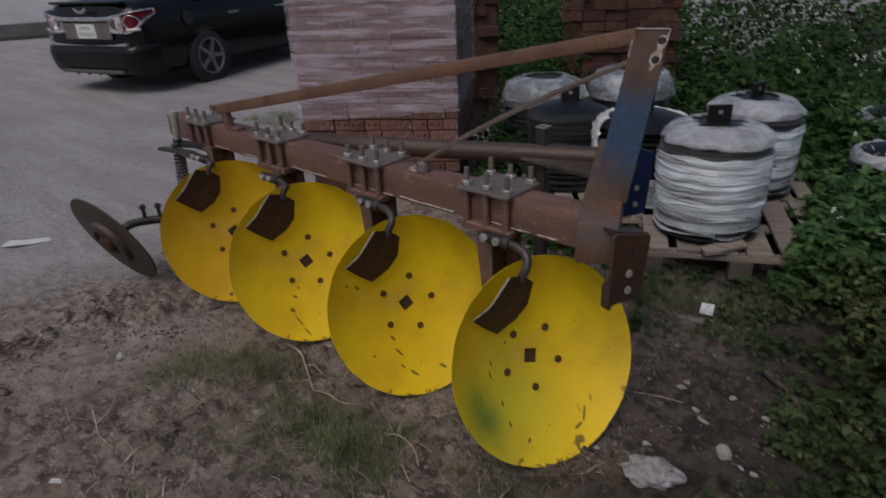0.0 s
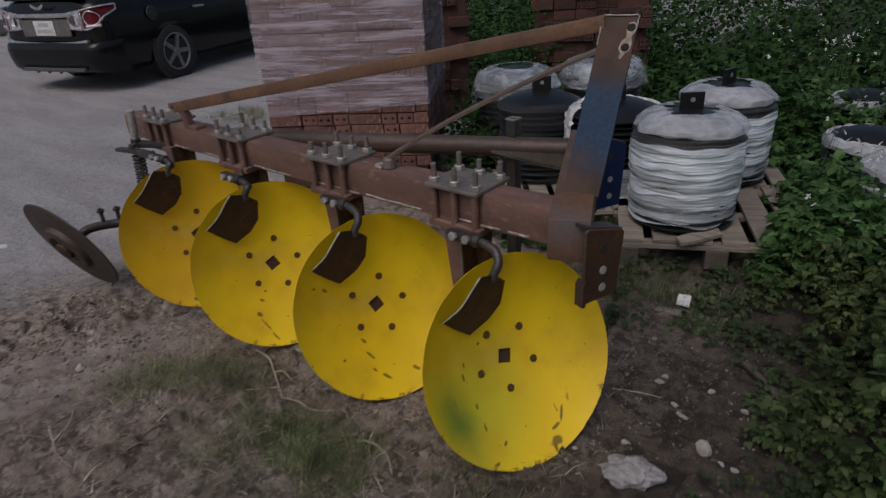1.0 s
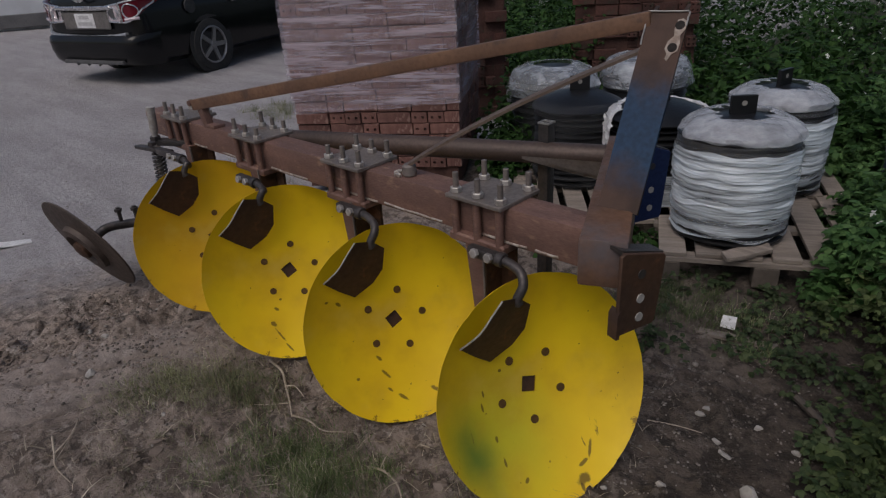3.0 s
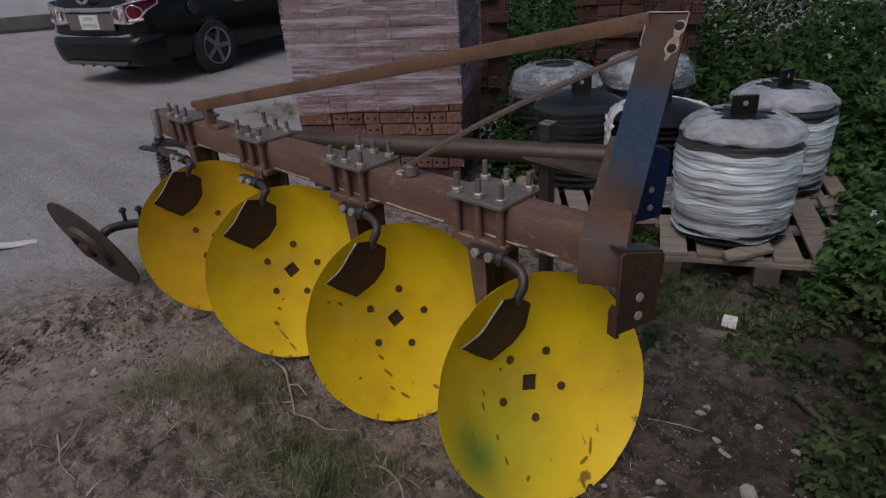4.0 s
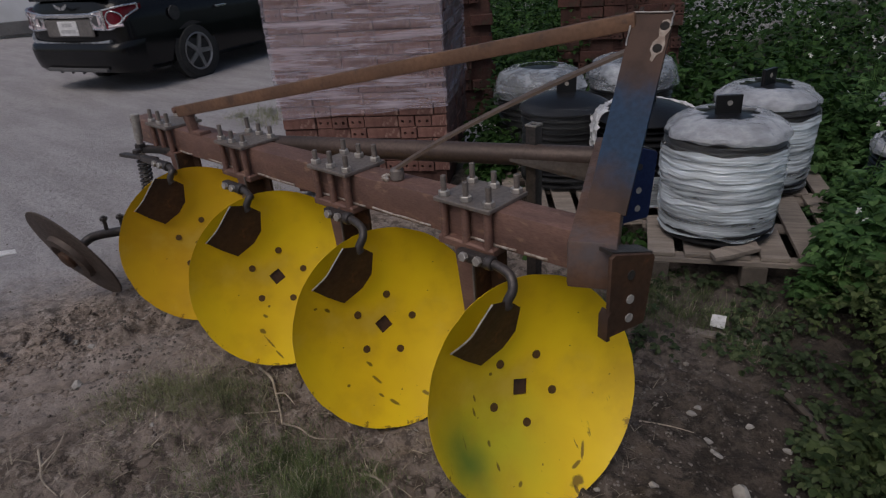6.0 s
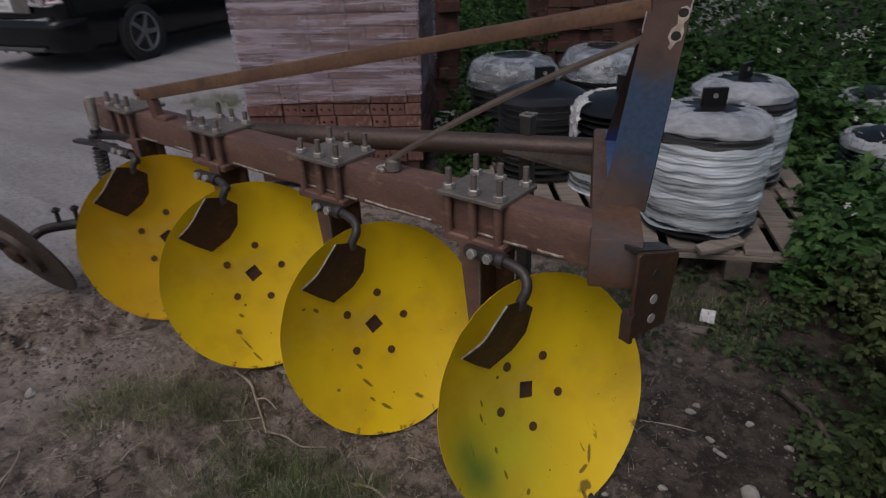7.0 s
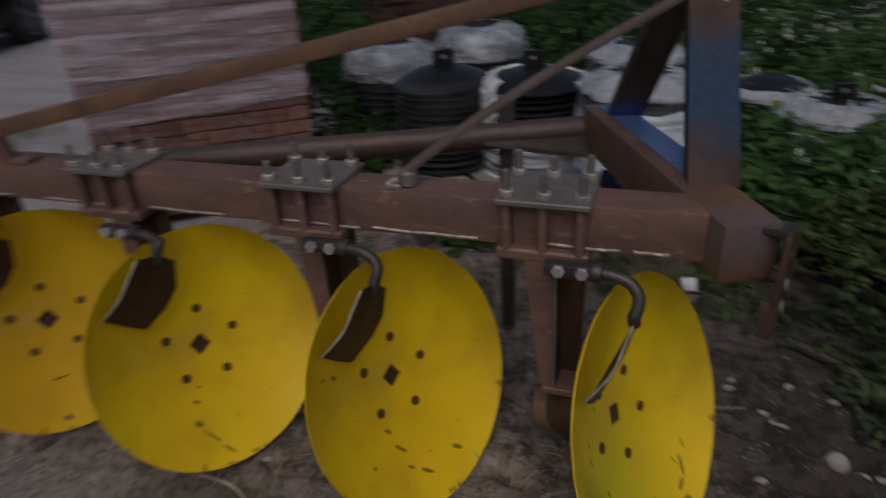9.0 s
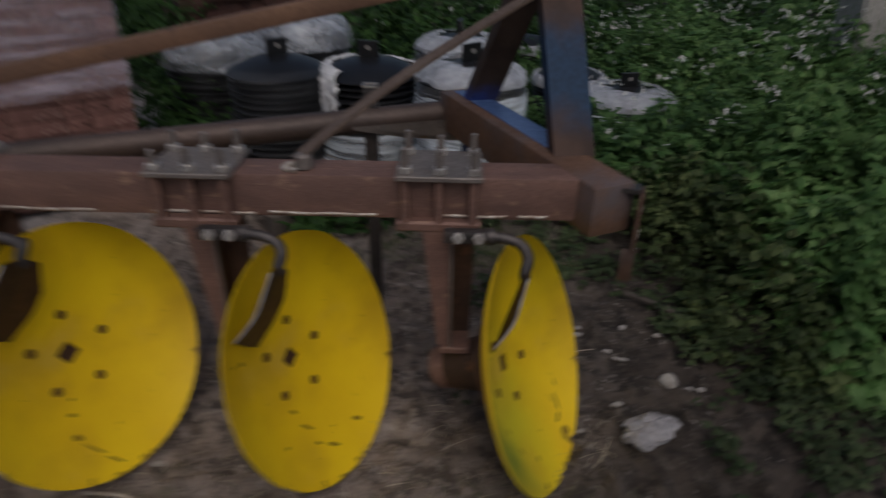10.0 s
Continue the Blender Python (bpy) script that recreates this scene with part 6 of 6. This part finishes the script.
def build_gravel():
    rnd = random.Random(9)
    verts, faces = [], []
    ico = bmesh.new()
    bmesh.ops.create_icosphere(ico, subdivisions=1, radius=1.0)
    iv, jf = [v.co.copy() for v in ico.verts], [[v.index for v in f.verts] for f in ico.faces]
    ico.free()
    for k in range(5200):
        if k < 3300 and k % 3 or k > 4980:
            continue
        if k < 3300:
            x, y = rnd.uniform(-3.2, 0.2), rnd.uniform(0.5, 2.9)
            s = rnd.uniform(0.002, 0.0065) * (1.9 if rnd.random() < 0.06 else 1)
        elif k < 4300:
            x, y = rnd.gauss(-0.48, 0.20), rnd.gauss(2.12, 0.26)
            s = rnd.uniform(0.0015, 0.0055)
        elif k < 4900:
            x, y = rnd.gauss(-2.45, 0.25), rnd.gauss(1.15, 0.18)
            s = rnd.uniform(0.003, 0.009)
        else:
            x, y = rnd.uniform(-5.5, -2.8), rnd.uniform(0.6, 3.5)
            s = rnd.uniform(0.003, 0.008)
        b = len(verts)
        z = relief(x, y) - 0.001
        q = [rnd.uniform(0.6, 1.3) for _ in range(3)]
        turn = rnd.uniform(0, 6.28)
        c, n = math.cos(turn), math.sin(turn)
        for v in iv:
            vx, vy, vz = v.x * q[0] * s, v.y * q[1] * s, v.z * q[2] * s * 0.7
            verts.append((x + c * vx - n * vy, y + n * vx + c * vy, z + vz + s * 0.3))
        faces += [[b + i for i in f] for f in jf]
    me = bpy.data.meshes.new("gravel")
    me.from_pydata(verts, [], faces)
    me.materials.append(gravel_mat)
    tagged(new("gravel", me), "loose gravel and crumbs scattered on the soil", "gravel", kind="stuff")


build_gravel()


def build_clods():
    """Crumbs and lumps of the same soil, thickest along the ruts on the far side of the discs."""
    rnd = random.Random(14)
    verts, faces = [], []
    ico = bmesh.new()
    bmesh.ops.create_icosphere(ico, subdivisions=1, radius=1.0)
    iv, jf = [v.co.copy() for v in ico.verts], [[v.index for v in f.verts] for f in ico.faces]
    ico.free()
    for k in range(5200):
        if k < 3600:
            x, y = rnd.uniform(-2.9, -0.7), rnd.uniform(0.5, 2.3)
        else:
            y = rnd.uniform(0.4, 1.4)
            x = (-2.80 + rnd.gauss(0, 0.06) + 0.37 * y) / 0.93
        if noise.noise(Vector((x * 2.6, y * 2.6, 12))) < -0.12:
            continue
        s = rnd.uniform(0.003, 0.010) * (2.0 if rnd.random() < 0.05 else 1)
        b = len(verts)
        z = relief(x, y)
        turn = rnd.uniform(0, 6.28)
        c, n = math.cos(turn), math.sin(turn)
        q = [rnd.uniform(0.6, 1.5) for _ in range(3)]
        for v in iv:
            w = v * rnd.uniform(0.75, 1.25)
            vx, vy, vz = w.x * q[0] * s, w.y * q[1] * s, w.z * q[2] * s * 0.5
            verts.append((x + c * vx - n * vy, y + n * vx + c * vy, z + vz + s * 0.1))
        faces += [[b + i for i in f] for f in jf]
    me = bpy.data.meshes.new("soil_clods")
    me.from_pydata(verts, [], faces)
    me.materials.append(clod_mat)
    tagged(new("soil_clods", me), "crumbled brown soil clods on the bare ground", "soil", kind="stuff")


build_clods()


def twig(points, r, label="thin dry twig on the soil", bark=twig_mat):
    bm = bmesh.new()
    sweep(bm, [(x, y, relief(x, y) + z + r * 0.6) for x, y, z in points], (r, r * 0.4), 6, 4)
    tagged(part("twig", bm, bark, None, label), label, "twig", "twigs on the soil")


twig([(-1.850, 1.405, 0.004), (-1.73, 1.382, 0.014), (-1.645, 1.342, 0.006), (-1.56, 1.300, 0.010), (-1.47, 1.250, 0.004)], 0.0055)
twig([(-1.645, 1.342, 0.006), (-1.605, 1.355, 0.012), (-1.55, 1.352, 0.004)], 0.0035)
twig([(-1.56, 1.300, 0.010), (-1.60, 1.250, 0.012), (-1.68, 1.200, 0.003)], 0.003)
twig([(-1.48, 1.255, 0.006), (-1.43, 1.285, 0.016), (-1.36, 1.290, 0.008), (-1.30, 1.335, 0.004)], 0.004)
twig([(-1.150, 1.300, 0.004), (-1.08, 1.302, 0.016), (-1.00, 1.285, 0.010), (-0.945, 1.250, 0.004)], 0.0048)
twig([(-2.02, 0.690, 0.004), (-1.93, 0.668, 0.020), (-1.86, 0.650, 0.010), (-1.78, 0.660, 0.004)], 0.004)
twig([(-1.93, 0.668, 0.020), (-1.94, 0.720, 0.040), (-1.97, 0.760, 0.050)], 0.003)
twig([(-0.28, 2.365, 0.02), (-0.16, 2.245, 0.035), (-0.05, 2.130, 0.03), (0.06, 2.04, 0.02)], 0.013, "short thick grey stick under the weeds", block_wood)
twig([(-2.06, 0.78, 0.004), (-1.97, 0.74, 0.015), (-1.90, 0.66, 0.004)], 0.003)
twig([(-0.60, 1.99, 0.003), (-0.52, 2.03, 0.010), (-0.45, 2.05, 0.003)], 0.003)
bm = bmesh.new()
slab(bm, [(-0.14, -0.016, 0.0), (-0.02, -0.022, 0.004), (0.13, -0.012, 0.0), (0.14, 0.014, 0.0), (0.0, 0.016, 0.004), (-0.13, 0.018, 0.0)], 0.012, pose(0, 0, 0, 0, 0, 14))
strip = tagged(part("wood_strip", bm, pallet_wood, None), "flat grey strip of wood lying on the soil", "wood")
strip.location = (-0.56, 2.60, relief(-0.56, 2.60) + 0.014)

bm = bmesh.new()
slab(bm, [(-0.11, -0.030), (-0.05, -0.036), (0.10, -0.030), (0.115, 0.026), (-0.02, 0.034), (-0.10, 0.028)], 0.020, pose(0, 0, 0, 4, -3, 54))
bmesh.ops.bevel(bm, geom=list(bm.edges), offset=0.002, segments=1, affect="EDGES")
offcut = tagged(part("wood_offcut", bm, pallet_wood, None), "short split offcut of pale wood lying on the pallet", "wood")
offcut.location = (-0.700, 3.020, 0.160)
bm = bmesh.new()
slab(bm, [(-0.026, -0.023, 0.0), (0.027, -0.026, 0.005), (0.028, 0.026, 0.009), (-0.022, 0.025, 0.003)], 0.003, pose(0, 0, 0, 38, 6, 20))
card = tagged(part("card_scrap", bm, paper_mat, None, "scrap of white card on the soil"), "scrap of white card lying on the soil", "litter")
card.location = (-0.612, 2.645, relief(-0.612, 2.645) + 0.024)

bm = bmesh.new()
slab(bm, [(-0.13, -0.035), (0.02, -0.045), (0.12, -0.02), (0.10, 0.035), (-0.02, 0.028), (-0.11, 0.045)], 0.006, pose(0, 0, 0, 0, 3, 60))
card = tagged(part("plastic_scrap", bm, paper_mat, None, "flat pale plastic scrap on the yard"), "flat pale plastic scrap on the grey yard", "litter")
card.location = (-3.98, 1.08, relief(-3.98, 1.08) + 0.014)
bm = bmesh.new()
slab(bm, [(-0.019, -0.008), (0.018, -0.010), (0.020, 0.007), (-0.017, 0.009)], 0.004, pose(0, 0, 0, 0, 8, 50))
card = tagged(part("plastic_scrap", bm, paper_mat, None, "small white plastic chip"), "small white plastic chip lying on the soil", "litter")
card.location = (-1.758, 0.479, relief(-1.758, 0.479) + 0.008)



def build_post():
    """A leaning tapered concrete post with a few broken pockets."""
    bm = bmesh.new()
    foot, head = Vector((1.46, 4.06, 0.0)), Vector((1.37, 4.30, 2.4))
    rings = []
    for k in range(13):
        t = k / 12
        c, w = foot.lerp(head, t), 0.20 - 0.05 * t
        rings.append([bm.verts.new(c + Vector((a * w + 0.006 * noise.noise(Vector((a, b, t * 9))), b * w * 0.7, 0))) for a, b in ((-1, -0.85), (-0.9, -1), (0.9, -1), (1, -0.85), (1, 1), (-1, 1))])
    for r0, r1 in zip(rings, rings[1:]):
        for k in range(6):
            bm.faces.new((r0[k], r0[(k + 1) % 6], r1[(k + 1) % 6], r1[k]))
    bm.faces.new(rings[0][::-1]), bm.faces.new(rings[-1])
    post = tagged(part("concrete_post", bm, concrete, None, "", 0.5), "pale concrete fence post standing in the weeds", "post")
    for x, z in ((1.36, 0.56), (1.48, 0.78), (1.37, 1.15)):
        bm = bmesh.new()
        y = 4.06 + 0.1 * z - (0.20 - 0.021 * z) * 0.7
        bmesh.ops.create_icosphere(bm, subdivisions=2, radius=0.03, matrix=Matrix.Translation((x, y + 0.018, z)) @ Matrix.Diagonal((0.8, 0.8, 1.6, 1)))
        part("pocket", bm, rust_dark, post, "dark broken pocket")


build_post()


def loose_film(name, at, size, seed, label):
    """A crumpled sheet of film lying over the weeds."""
    bm = bmesh.new()
    nx, ny = 30, 16
    grid = [[bm.verts.new(((i / nx - 0.5) * size[0], (j / ny - 0.5) * size[1], size[2] * (abs(noise.noise(Vector((i * 0.25 + seed, j * 0.3, 1)))) + 0.5 * noise.noise(Vector((i * 0.7, j * 0.8, seed)))) + 0.3 * size[2] * math.cos((j / ny - 0.5) * 3))) for i in range(nx + 1)] for j in range(ny + 1)]
    for a, b in zip(grid, grid[1:]):
        for i in range(nx):
            bm.faces.new((a[i], a[i + 1], b[i + 1], b[i]))
    ob = part(name, bm, film_top, None, label, 1.2)
    ob.matrix_basis = pose(*at, 0, 0, 20)
    return tagged(ob, label, "plastic film")


loose_film("plastic_film", (0.62, 2.95, 0.30), (0.34, 0.16, 0.035), 2.0, "crumpled sheet of milky film lying in the weeds")
